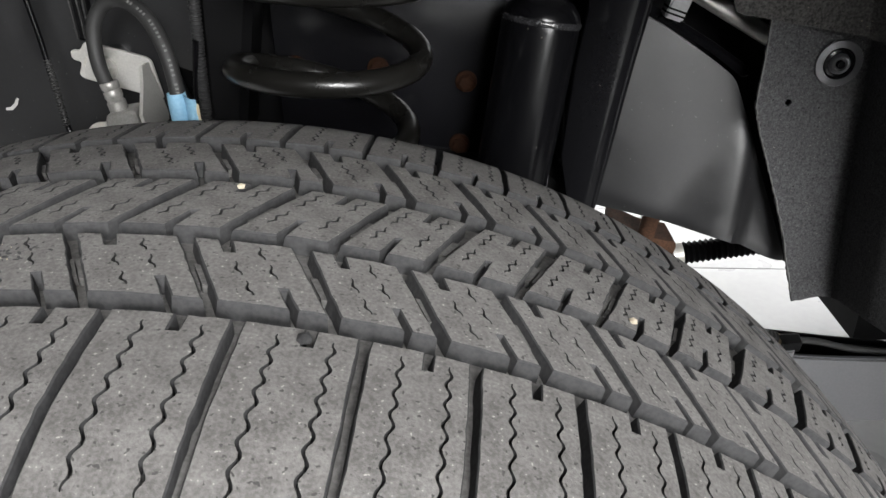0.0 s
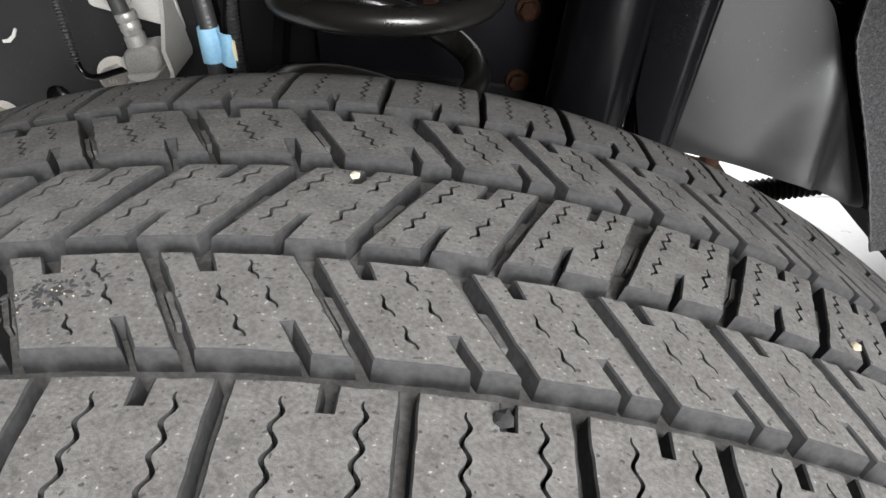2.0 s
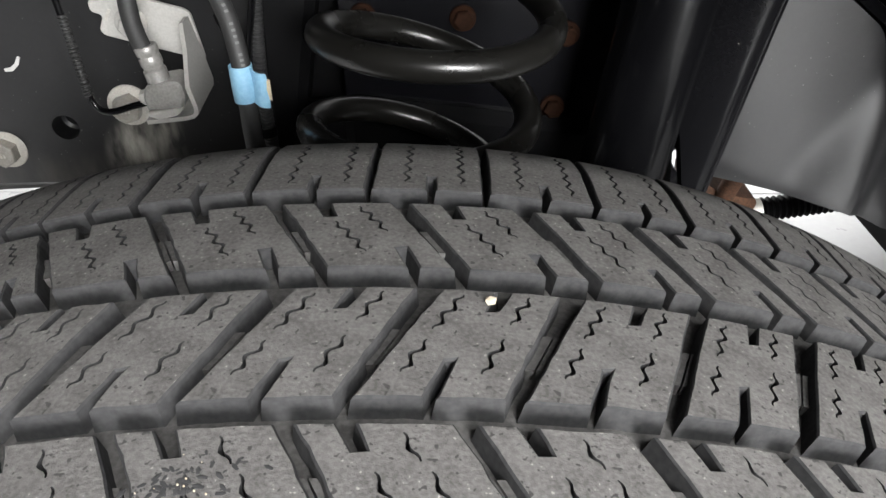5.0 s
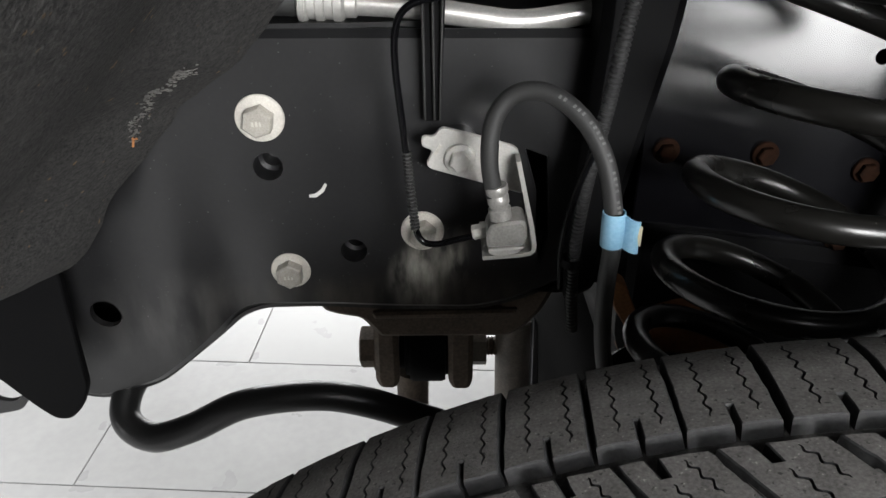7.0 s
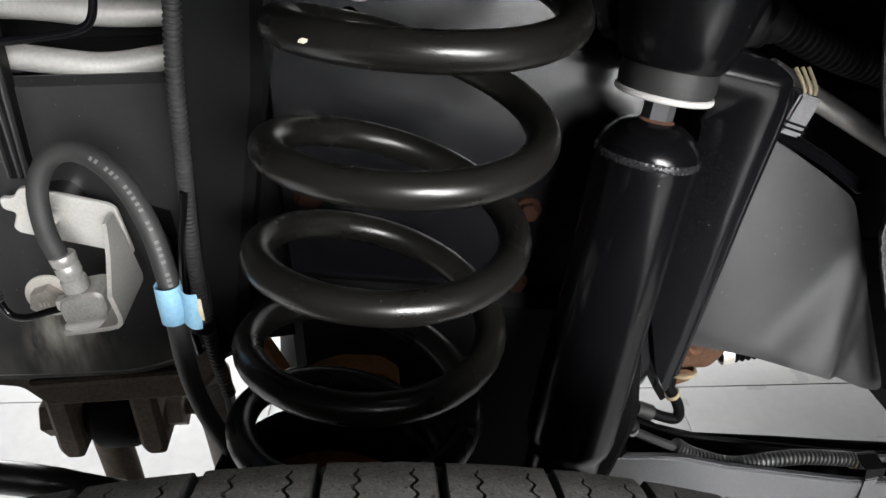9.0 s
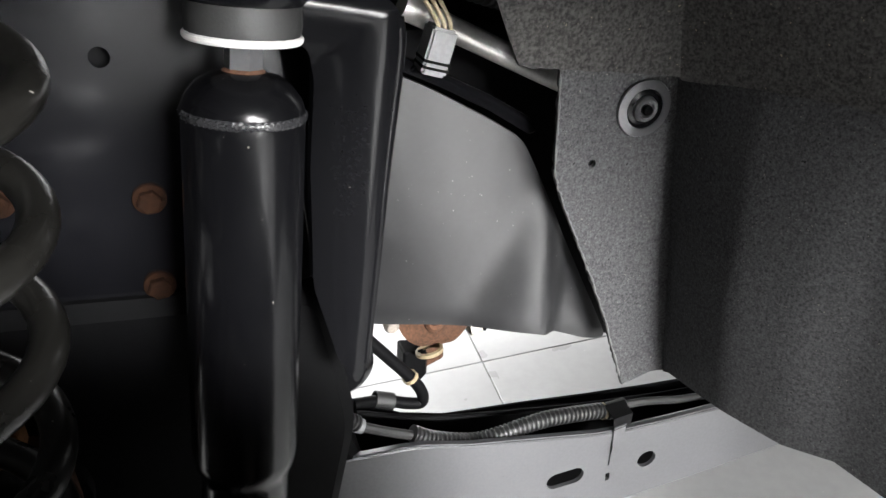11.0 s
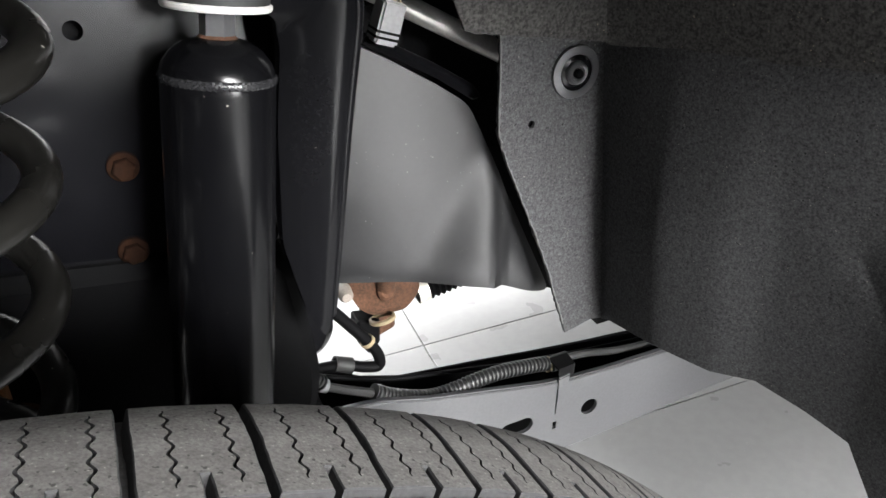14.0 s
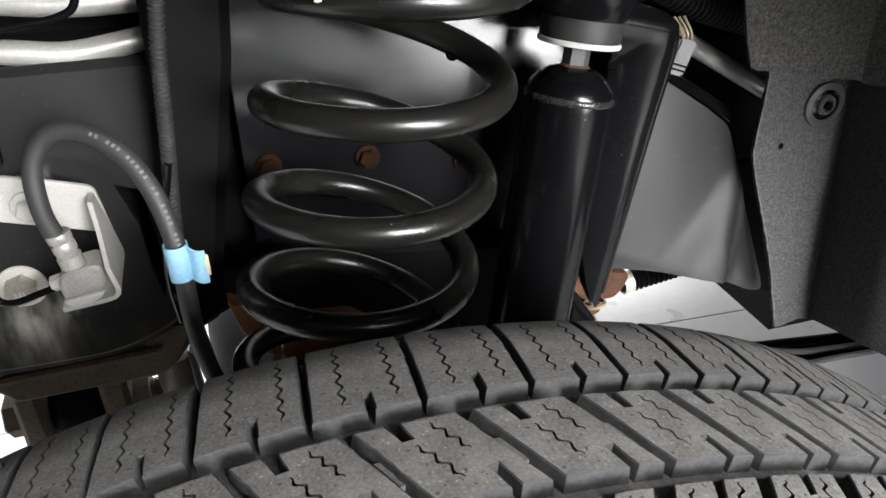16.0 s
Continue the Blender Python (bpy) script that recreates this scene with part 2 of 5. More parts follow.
def slab(outer, holes, place, depth, bevel=0.0, taper=0.0, back=True, bm=None, walls=0):
    """A plate with real holes: place(u, v, h) maps the outline into space, h is the depth under the face."""
    bm = bm or bmesh.new()
    rings = []
    loops = [outer] + list(holes)
    tops = [inset(l, bevel) if i == 0 and bevel else l for i, l in enumerate(loops)]
    top = [[bm.verts.new(place(u, v, 0)) for u, v in l] for l in tops]
    flat = [v for l in top for v in l]
    for tri in geometry.tessellate_polygon([[Vector((u, v, 0)) for u, v in l] for l in tops]):
        if len(set(tri)) == 3:
            bm.faces.new([flat[i] for i in tri])
    base = []
    for i, l in enumerate(loops):
        cur = top[i]
        if i == 0 and bevel:
            nxt = [bm.verts.new(place(u, v, bevel)) for u, v in l]
            stitch(bm, cur, nxt, index=walls)
            cur = nxt
        low = inset(l, -taper) if i == 0 and taper else l
        nxt = [bm.verts.new(place(u, v, depth)) for u, v in low]
        stitch(bm, cur, nxt, index=walls)
        base.append(nxt)
    if back:
        flat = [v for l in base for v in l]
        for tri in geometry.tessellate_polygon([[Vector((u, v, 0)) for u, v in l] for l in loops]):
            if len(set(tri)) == 3:
                bm.faces.new([flat[i] for i in reversed(tri)])
    return bm


def stitch(bm, a, b, close=True, index=0):
    n = len(a)
    for i in range(n if close else n - 1):
        bm.faces.new((a[i], a[(i + 1) % n], b[(i + 1) % n], b[i])).material_index = index


def smooth_path(points, per=6):
    p = [Vector(q) for q in points]
    p = [p[0] * 2 - p[1]] + p + [p[-1] * 2 - p[-2]]
    out = []
    for i in range(1, len(p) - 2):
        for k in range(per):
            t = k / per
            a, b, c, d = p[i - 1], p[i], p[i + 1], p[i + 2]
            out.append(0.5 * (2 * b + (c - a) * t + (2 * a - 5 * b + 4 * c - d) * t * t + (3 * b - a - 3 * c + d) * t ** 3))
    return out + [p[-2]]


def tube(points, r, seg=16, per=6, caps=True, bm=None, smoothed=True):
    """A round bar along a smooth line; r is a number or a function of the share of the way."""
    bm = bm or bmesh.new()
    path = smooth_path(points, per) if smoothed else [Vector(q) for q in points]
    n = len(path)
    side = None
    rings = []
    for i, q in enumerate(path):
        t = (path[min(i + 1, n - 1)] - path[max(i - 1, 0)]).normalized()
        if side is None:
            side = t.orthogonal().normalized()
        side = (side - t * side.dot(t)).normalized()
        up = t.cross(side)
        rr = r(i / (n - 1)) if callable(r) else r
        rings.append([bm.verts.new(q + (side * math.cos(a) + up * math.sin(a)) * rr) for a in [2 * math.pi * k / seg for k in range(seg)]])
    for a, b in zip(rings, rings[1:]):
        stitch(bm, a, b)
    if caps:
        bm.faces.new(rings[0][::-1])
        bm.faces.new(rings[-1])
    return bm


def ribbed(points, r, pitch=0.004, depth=0.0012, seg=14):
    """A corrugated hose: rings at an even step along the line."""
    path = smooth_path(points, 12)
    length = [0.0]
    for a, b in zip(path, path[1:]):
        length.append(length[-1] + (b - a).length)
    count = int(length[-1] / pitch)
    pts, j = [], 0
    for k in range(count * 4 + 1):
        s = length[-1] * k / (count * 4)
        while j < len(path) - 2 and length[j + 1] < s:
            j += 1
        w = (s - length[j]) / max(length[j + 1] - length[j], 1e-9)
        pts.append(path[j].lerp(path[j + 1], w))
    cycle = (0.0, 1.0, 1.0, 0.0)
    m = count * 4
    return tube(pts, lambda f: r - depth * cycle[round(f * m) % 4], seg, smoothed=False)


def lathe(profile, at, seg=32, bm=None, close=False):
    """Turned round the local z axis: profile of (radius, height)."""
    bm = bm or bmesh.new()
    rings = []
    for rad, h in profile:
        if rad < 1e-6:
            rings.append([bm.verts.new(at @ Vector((0, 0, h)))])
        else:
            rings.append([bm.verts.new(at @ Vector((rad * math.cos(a), rad * math.sin(a), h))) for a in [2 * math.pi * k / seg for k in range(seg)]])
    for a, b in zip(rings, rings[1:]):
        if len(a) == 1 or len(b) == 1:
            tip, ring = (a, b) if len(a) == 1 else (b, a)
            for k in range(seg):
                bm.faces.new((ring[k], ring[(k + 1) % seg], tip[0]))
        else:
            stitch(bm, a, b)
    return bm


def along(p, q):
    """A frame at p whose z axis points to q."""
    d = Vector(q) - Vector(p)
    return Matrix.Translation(p) @ d.to_track_quat("Z", "Y").to_matrix().to_4x4()


def circle(cx, cy, r, n=20, sx=1.0):
    return [(cx + sx * r * math.cos(2 * math.pi * k / n), cy + r * math.sin(2 * math.pi * k / n)) for k in range(n)]


def rounded(poly, r=0.004, n=4):
    """The polygon with its corners rounded."""
    out = []
    m = len(poly)
    for i in range(m):
        p, q, s = (Vector(poly[k % m]) for k in (i - 1, i, i + 1))
        d = min(r, (q - p).length * 0.45, (s - q).length * 0.45)
        a, b = q + (p - q).normalized() * d, q + (s - q).normalized() * d
        for k in range(n + 1):
            t = k / n
            out.append(tuple(a * (1 - t) ** 2 + q * 2 * t * (1 - t) + b * t * t))
    return out


def shell(rows, thick):
    """A bent sheet from rows of points, with thickness."""
    bm = bmesh.new()
    P = [[Vector(q) for q in r] for r in rows]
    ni, nj = len(P), len(P[0])
    front = [[bm.verts.new(q) for q in r] for r in P]
    back = []
    for i in range(ni):
        line = []
        for j in range(nj):
            u = P[min(i + 1, ni - 1)][j] - P[max(i - 1, 0)][j]
            v = P[i][min(j + 1, nj - 1)] - P[i][max(j - 1, 0)]
            n = u.cross(v)
            n = n.normalized() if n.length > 1e-9 else Vector((0, 1, 0))
            line.append(bm.verts.new(P[i][j] + n * thick))
        back.append(line)
    for g in (front, back):
        for i in range(ni - 1):
            stitch(bm, g[i], g[i + 1], close=False)
    rim = lambda g: g[0] + [r[-1] for r in g[1:]] + g[-1][-2::-1] + [r[0] for r in g[-2:0:-1]]
    stitch(bm, rim(front), rim(back))
    return bm


def flat_xz(y, sign=1):
    """Maps an outline in x and z onto a face at y that looks towards the open side."""
    return lambda u, v, h: Vector((u, y + h * sign, v))


def box(lo, hi, bevel=0.0, bm=None):
    bm = bm or bmesh.new()
    made = bmesh.ops.create_cube(bm, size=1.0)["verts"]
    for v in made:
        v.co = Vector([lo[k] + (v.co[k] + 0.5) * (hi[k] - lo[k]) for k in range(3)])
    if bevel:
        bmesh.ops.bevel(bm, geom=[e for e in bm.edges if all(v in made for v in e.verts)], offset=bevel, segments=2, affect="EDGES")
    return bm


# ---- setting ----
FLOOR_Z = 0.0185
floor = thing("floor", "pale glazed floor tiles with grey joints under the vehicle", "floor", kind="structure",
              bm=box((-4.5, -4.5, -0.12), (4.5, 4.5, FLOOR_Z - 0.0025)), mat=GROUT)
for nm, lo, hi in (("wall_north", (-4.5, 4.5, -0.12), (4.5, 4.6, 3.0)), ("wall_south", (-4.5, -4.6, -0.12), (4.5, -4.5, 3.0)),
                   ("wall_east", (4.5, -4.6, -0.12), (4.6, 4.6, 3.0)), ("wall_west", (-4.6, -4.6, -0.12), (-4.5, 4.6, 3.0))):
    thing(nm, "plain grey painted shop wall", "wall", kind="structure", bm=box(lo, hi), mat=PLASTER)
thing("ceiling", "plain grey shop ceiling", "ceiling", kind="structure", bm=box((-4.6, -4.6, 3.0), (4.6, 4.6, 3.1)), mat=PLASTER)

# ---- tyre ----
TYRE_R, TYRE_X, TYRE_Y = 0.3967, -0.1283, 0.2115
TYRE_Z = FLOOR_Z + TYRE_R + 0.001
tyre = thing("tyre", "dusty black rubber truck tyre with siped tread blocks on the floor", "tyre",
             at=Matrix.Translation((TYRE_X, TYRE_Y, TYRE_Z)))


def on_tread(s, v, h):
    """s along the tread from the top, v across it, h below the tread face; local to the wheel centre."""
    r = TYRE_R - 0.65 * v * v - 6.0 * max(abs(v) - 0.088, 0) ** 2 - h
    a = s / TYRE_R
    return Vector((r * math.sin(a), v, r * math.cos(a)))


def carcass():
    prof = [(0.120, 0.0120), (0.112, 0.0095), (0.095, 0.0062), (0.06, 0.0059), (0.03, 0.0059), (0.0, 0.0059)]
    side = [(v, TYRE_R - 0.65 * v * v - h) for v, h in prof[::-1]]
    wall = [(0.1265, 0.372), (0.1330, 0.350), (0.1370, 0.320), (0.1340, 0.285), (0.1230, 0.250), (0.110, 0.232), (0.100, 0.228), (0.100, 0.238), (0.118, 0.285), (0.122, 0.33), (0.10, 0.375), (0.0, 0.385)]
    line = side + wall
    full = [(v - 0.0045, r) for v, r in line] + [(-v - 0.0045, r) for v, r in line[-2:0:-1]]
    bm = bmesh.new()
    n = 180
    rings = [[bm.verts.new((r * math.sin(a), v, r * math.cos(a))) for v, r in full] for a in [2 * math.pi * k / n for k in range(n)]]
    for k in range(n):
        stitch(bm, rings[k], rings[(k + 1) % n])
    return bm


part("carcass", carcass(), GROOVE, tyre, "grooved rubber body and sidewalls")


def sipe(p, q, teeth, amp=0.0009, w=0.00052):
    """The outline of a thin zigzag cut from p to q."""
    p, q = Vector(p), Vector(q)
    d = q - p
    n = Vector((-d.y, d.x)).normalized()
    m = teeth * 4
    mids = [p + d * (k / m) + n * amp * math.sin(math.pi * (k / 4 + 0.5)) * min(1, k / 3, (m - k) / 3) for k in range(m + 1)]
    wide = [w * (0.35 + 0.75 * min(1, min(k, m - k) / 4)) for k in range(m + 1)]
    return [tuple(q + n * a) for q, a in zip(mids, wide)] + [tuple(q - n * a) for q, a in zip(mids[::-1], wide[::-1])]


PITCH = 0.0373
# each rib: its near and far edge across the tread, its shift along the tread, outline and cuts (along, across from the near edge)
RIBS = {
    "outer_shoulder": (-0.1203, -0.0640, 0.0151,
        [(-0.002, 0), (0.0325, 0), (0.0335, 0.0563), (0.0210, 0.0563), (0.0206, 0.0495), (0.0176, 0.0495), (0.0178, 0.0563), (0.0, 0.0563)],
        [((0.0088, 0.003), (0.0102, 0.0525), 14), ((0.0255, 0.003), (0.0264, 0.0525), 14)]),
    "outer_rib": (-0.0570, -0.0255, 0.0056,
        [(0.0, 0), (0.0215, 0), (0.0167, 0.0086), (0.0190, 0.0090), (0.0242, 0), (0.0330, 0), (0.0157, 0.0315), (-0.0044, 0.0315), (-0.0017, 0.0248), (-0.0048, 0.0246), (-0.0085, 0.0315), (-0.0170, 0.0315)],
        [((0.0054, 0.0290), (0.0089, 0.0222), 2), ((0.0110, 0.0200), (0.0149, 0.0130), 2), ((0.0, 0.0198), (0.0039, 0.0130), 2), ((0.0058, 0.0105), (0.0097, 0.0040), 2)]),
    "centre_rib": (-0.0192, 0.0168, 0.0,
        [(0.0, 0), (0.0152, 0), (0.0203, 0.0110), (0.0226, 0.0114), (0.0180, 0), (0.0330, 0), (0.0508, 0.036), (0.0380, 0.036), (0.0339, 0.0284), (0.0313, 0.0281), (0.0347, 0.036), (0.0208, 0.036)],
        [((0.0103, 0.0072), (0.0163, 0.0174), 4), ((0.0176, 0.0209), (0.0258, 0.0337), 5), ((0.0282, 0.0072), (0.0344, 0.0185), 4), ((0.0364, 0.0235), (0.0426, 0.0343), 4)]),
    "inner_rib": (0.0250, 0.0580, -0.0087,
        [(0.0, 0), (0.0209, 0), (0.0177, 0.0087), (0.0206, 0.0092), (0.0240, 0), (0.0330, 0), (0.0157, 0.033), (-0.0022, 0.033), (0.0, 0.0252), (-0.0032, 0.0250), (-0.0068, 0.033), (-0.0166, 0.033)],
        [((0.0002, 0.0222), (0.0097, 0.0068), 6), ((0.0064, 0.0305), (0.0152, 0.0167), 6)]),
    "inner_shoulder": (0.0665, 0.1105, -0.0008,
        [(0.0012, 0), (0.0184, 0), (0.0190, 0.0092), (0.0213, 0.0092), (0.0212, 0), (0.0358, 0), (0.0382, 0.044), (0.0042, 0.044)],
        [((0.0118, 0.005), (0.0142, 0.040), 11), ((0.0294, 0.005), (0.0310, 0.040), 11)]),
}
# pitch boundaries along the top of the tread, in uneven steps; even ones for the rest of the round
EDGES = [-0.1962, -0.1677, -0.1392, -0.1105, -0.0837, -0.0533, -0.0187, 0.0168, 0.0527, 0.0874, 0.1190, 0.1502, 0.1797, 0.2080, 0.2355]
rest = 2 * math.pi * TYRE_R - (EDGES[-1] - EDGES[0])
steps = round(rest / 0.034)
ROUND = EDGES + [EDGES[-1] + rest * k / steps for k in range(1, steps)]


def worn(outline, seed):
    """The outline with its edges chipped and rubbed a little uneven."""
    rng = random.Random(seed)
    out = []
    for i, p in enumerate(outline):
        p, q = Vector(p), Vector(outline[(i + 1) % len(outline)])
        m = max(int((q - p).length / 0.0035), 1)
        out.append(tuple(p))
        for k in range(1, m):
            out.append(tuple(p.lerp(q, k / m) + Vector((rng.gauss(0, 0.00016), rng.gauss(0, 0.00016)))))
    return out


def block(near, outline, cuts, stretch, bm=None, turn=0.0):
    """One tread block with its zigzag cuts, bent to the round of the tyre."""
    def place(s, v, h):
        return on_tread(turn + s * stretch, near + v, h)
    holes = [sipe(p, q, t) for p, q, t in cuts]
    if bm:
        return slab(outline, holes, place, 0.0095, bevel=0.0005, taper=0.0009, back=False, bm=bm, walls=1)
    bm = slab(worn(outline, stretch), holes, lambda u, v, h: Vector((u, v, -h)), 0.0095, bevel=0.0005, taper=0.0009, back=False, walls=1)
    us, vs = [u for u, v in outline], [v for u, v in outline]
    for lo, hi, n in ((min(us), max(us), (1, 0, 0)), (min(vs), max(vs), (0, 1, 0))):
        for k in range(1, int((hi - lo) / 0.006) + 1):
            w = lo + k * 0.006
            bmesh.ops.bisect_plane(bm, geom=bm.verts[:] + bm.edges[:] + bm.faces[:], plane_co=(w, w, 0), plane_no=n)
    for q in bm.verts:
        q.co = place(q.co.x, q.co.y, -q.co.z)
    return bm


far_blocks = bmesh.new()
for rib, (near, far, shift, outline, cuts) in RIBS.items():
    made = {}
    for i, s in enumerate(ROUND):
        nxt = ROUND[i + 1] if i + 1 < len(ROUND) else ROUND[0] + 2 * math.pi * TYRE_R
        stretch = round((nxt - s) / PITCH * 30) / 30
        a = s + shift
        wrapped = (a / TYRE_R + math.pi) % (2 * math.pi) - math.pi
        if abs(wrapped) > 1.75:
            block(near, outline, [], stretch, far_blocks, a)
            continue
        if stretch not in made:
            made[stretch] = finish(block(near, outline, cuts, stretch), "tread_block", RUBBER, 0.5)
            # second slot: side walls and bevels, darkened for the light from above
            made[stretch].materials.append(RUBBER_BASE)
        ob = new("tread_block", made[stretch])
        ob.parent = tyre
        ob.matrix_basis = Matrix.Rotation(wrapped, 4, "Y")
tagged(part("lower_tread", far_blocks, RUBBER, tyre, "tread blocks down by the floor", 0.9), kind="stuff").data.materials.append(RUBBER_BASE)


def tie_bar(bm, near, wide, ends, starts, turn, stretch):
    """A low bar across a groove between two blocks, with a thin slit along its middle."""
    for side in (0, 1):
        base = []
        for share in (0.34, 0.66):
            lo = (ends[0] + (ends[1] - ends[0]) * share) * stretch - 0.0004
            hi = (starts[0] + (starts[1] - starts[0]) * share) * stretch + 0.0004
            mid = (lo + hi) / 2
            pair = (lo, mid - 0.00028) if side == 0 else (mid + 0.00028, hi)
            base.append([(turn + q, near + wide * share) for q in pair])
        (a, b), (d, c) = base
        rings = [[bm.verts.new(on_tread(q, v, h)) for q, v in (a, b, c, d)] for h in (0.0030, 0.0064)]
        bm.faces.new(rings[0])
        stitch(bm, rings[1], rings[0])


for rib, ends, starts in (("outer_rib", (0.0330, 0.0157), (0.0373, 0.0203)), ("centre_rib", (0.0330, 0.0508), (0.0373, 0.0581)), ("inner_rib", (0.0330, 0.0157), (0.0373, 0.0207))):
    near, far, shift = RIBS[rib][:3]
    for i, q in enumerate(EDGES[:-1]):
        bar = bmesh.new()
        tie_bar(bar, near, far - near, ends, starts, q + shift, (EDGES[i + 1] - q) / PITCH)
        part("tie_bar", bar, GROOVE, tyre, "", 0.3)

torn = bmesh.new()
grit = bmesh.new()
rng = random.Random(21)
for k in range(95):
    u, w = rng.gauss(0, 0.42), rng.gauss(0, 0.40)
    c = on_tread(-0.0135 + 0.0105 * u + 0.004 * w, -0.0385 + 0.0075 * w, 0.0001)
    r = rng.uniform(0.0003, 0.0009)
    bmesh.ops.create_icosphere(torn, subdivisions=1, radius=r, matrix=Matrix.Translation(c) @ Matrix.Rotation(rng.uniform(0, 3), 4, "Z") @ Matrix.Diagonal((1.7, 0.7, 0.42, 1)))
    if k % 8 == 0:
        bmesh.ops.create_icosphere(grit, subdivisions=1, radius=rng.uniform(0.00012, 0.00028), matrix=Matrix.Translation(on_tread(-0.0135 + 0.011 * u, -0.0385 + 0.008 * w, -0.0003)))
tagged(part("torn_patch", torn, RUBBER_BASE, tyre, "torn rough spot on a tread block"), kind="stuff")
tagged(part("grit", grit, PEBBLE, tyre, "pale grit in the torn spot"), kind="stuff")


def pebble(s, v, size, seed):
    rng = random.Random(seed)
    bm = bmesh.new()
    bmesh.ops.create_icosphere(bm, subdivisions=1, radius=size)
    for q in bm.verts:
        q.co *= rng.uniform(0.7, 1.2)
        q.co.z *= 0.75
    at = Matrix.Translation((TYRE_X, TYRE_Y, TYRE_Z)) @ Matrix.Translation(on_tread(s, v, -size * 0.35))
    return thing("pebble", "small pale stone caught in the tyre tread", "stone", "grit in the tread", bm, PEBBLE, at=at, smooth=0.2)


pebble(0.0478, 0.0125, 0.0016, 1)
pebble(0.1905, -0.0140, 0.0017, 2)
stuck = pebble(0.0847, -0.0692, 0.0026, 9)
stuck.data.materials[0] = RUBBER_BASE
tagged(stuck, "dark rubber-stained stone wedged in a tread notch", "stone", "grit in the tread")

# ---- wheel, brake and axle behind the tyre ----
hub_at = Matrix.Translation((TYRE_X, TYRE_Y, TYRE_Z)) @ Matrix.Rotation(radians(-90), 4, "X")
wheel = thing("wheel", "dark steel wheel inside the tyre", "wheel")
part("barrel", lathe([(0.2295, -0.112), (0.2350, -0.108), (0.2270, -0.098), (0.2100, -0.085), (0.2100, 0.085), (0.2270, 0.098), (0.2350, 0.108), (0.2295, 0.112), (0.2050, 0.084), (0.2050, -0.084), (0.2295, -0.112)], hub_at, 64), DARK, wheel)
part("disc", lathe([(0.0, -0.062), (0.060, -0.062), (0.075, -0.050), (0.160, -0.066), (0.206, -0.045), (0.206, -0.035), (0.160, -0.056), (0.075, -0.040), (0.0, -0.052)], hub_at, 64), DARK, wheel)
axle_end = thing("front_axle", "dark dirty front axle with brake disc behind the wheel", "axle")
part("brake_disc", lathe([(0.0, 0.050), (0.165, 0.050), (0.165, 0.076), (0.0, 0.076)], hub_at, 56), CAST, axle_end)
part("knuckle", lathe([(0.0, 0.08), (0.100, 0.08), (0.115, 0.12), (0.100, 0.19), (0.075, 0.24), (0.0, 0.24)], hub_at, 32), DARK, axle_end)
part("axle_tube", lathe([(0.0, 0.22), (0.056, 0.22), (0.056, 0.50), (0.080, 0.58), (0.090, 0.68), (0.080, 0.78), (0.060, 0.86), (0.056, 1.35), (0.0, 1.35)], hub_at, 32), DARK, axle_end)

# ---- frame rail ----
FY = 0.572
RAIL = [(-0.66, 0.8415), (-0.36, 0.8415), (-0.10, 0.839), (0.06, 0.830), (0.120, 0.800), (0.100, 0.640), (0.0, 0.655), (-0.12, 0.672), (-0.198, 0.66), (-0.23, 0.645), (-0.259, 0.638), (-0.322, 0.639),
        (-0.372, 0.642), (-0.414, 0.641), (-0.431, 0.634), (-0.451, 0.615), (-0.482, 0.588), (-0.502, 0.571), (-0.548, 0.554), (-0.575, 0.56), (-0.61, 0.62), (-0.66, 0.70)]
rail_outline = rounded(RAIL, 0.012, 3)
holes = [circle(-0.396, 0.753, 0.0098), circle(-0.344, 0.689, 0.0092), circle(-0.529, 0.637, 0.0115),
         [(-0.2285, 0.765), (-0.2135, 0.759), (-0.2095, 0.70), (-0.2145, 0.676), (-0.2185, 0.70), (-0.2195, 0.735)]]
frame_rail = thing("frame_rail", "satin black painted steel chassis rail with punched holes", "vehicle frame")
WEB = [(-0.66, 0.8415), (-0.36, 0.8415), (-0.184, 0.8400), (-0.1845, 0.80), (-0.185, 0.755), (-0.186, 0.715), (-0.188, 0.690), (-0.192, 0.664)] + RAIL[9:]


def rail_dent(x, z):
    """Soft presses in the rail side."""
    out = -0.0045 * math.exp(-((x + 0.475) / 0.028) ** 2) + 0.0035 * math.exp(-((x + 0.435) / 0.022) ** 2 - ((z - 0.66) / 0.05) ** 2)
    out += 0.0022 * math.exp(-((x + 0.338) / 0.010) ** 2 - ((z - 0.80) / 0.026) ** 2) - 0.0016 * math.exp(-((x + 0.318) / 0.012) ** 2 - ((z - 0.79) / 0.03) ** 2)
    return out + 0.0014 * noise.noise(Vector((x * 14, z * 14, 3.0)))


def bent(bm, shift, step=0.008):
    """Cuts a flat plate fine and moves it in depth."""
    for k, n in ((0, (1, 0, 0)), (2, (0, 0, 1))):
        lo, hi = min(q.co[k] for q in bm.verts), max(q.co[k] for q in bm.verts)
        for i in range(1, int((hi - lo) / step)):
            w = lo + i * step
            bmesh.ops.bisect_plane(bm, geom=bm.verts[:] + bm.edges[:] + bm.faces[:], plane_co=(w, 0, w), plane_no=n)
    for q in bm.verts:
        q.co.y += shift(q.co.x, q.co.z)
    return bm


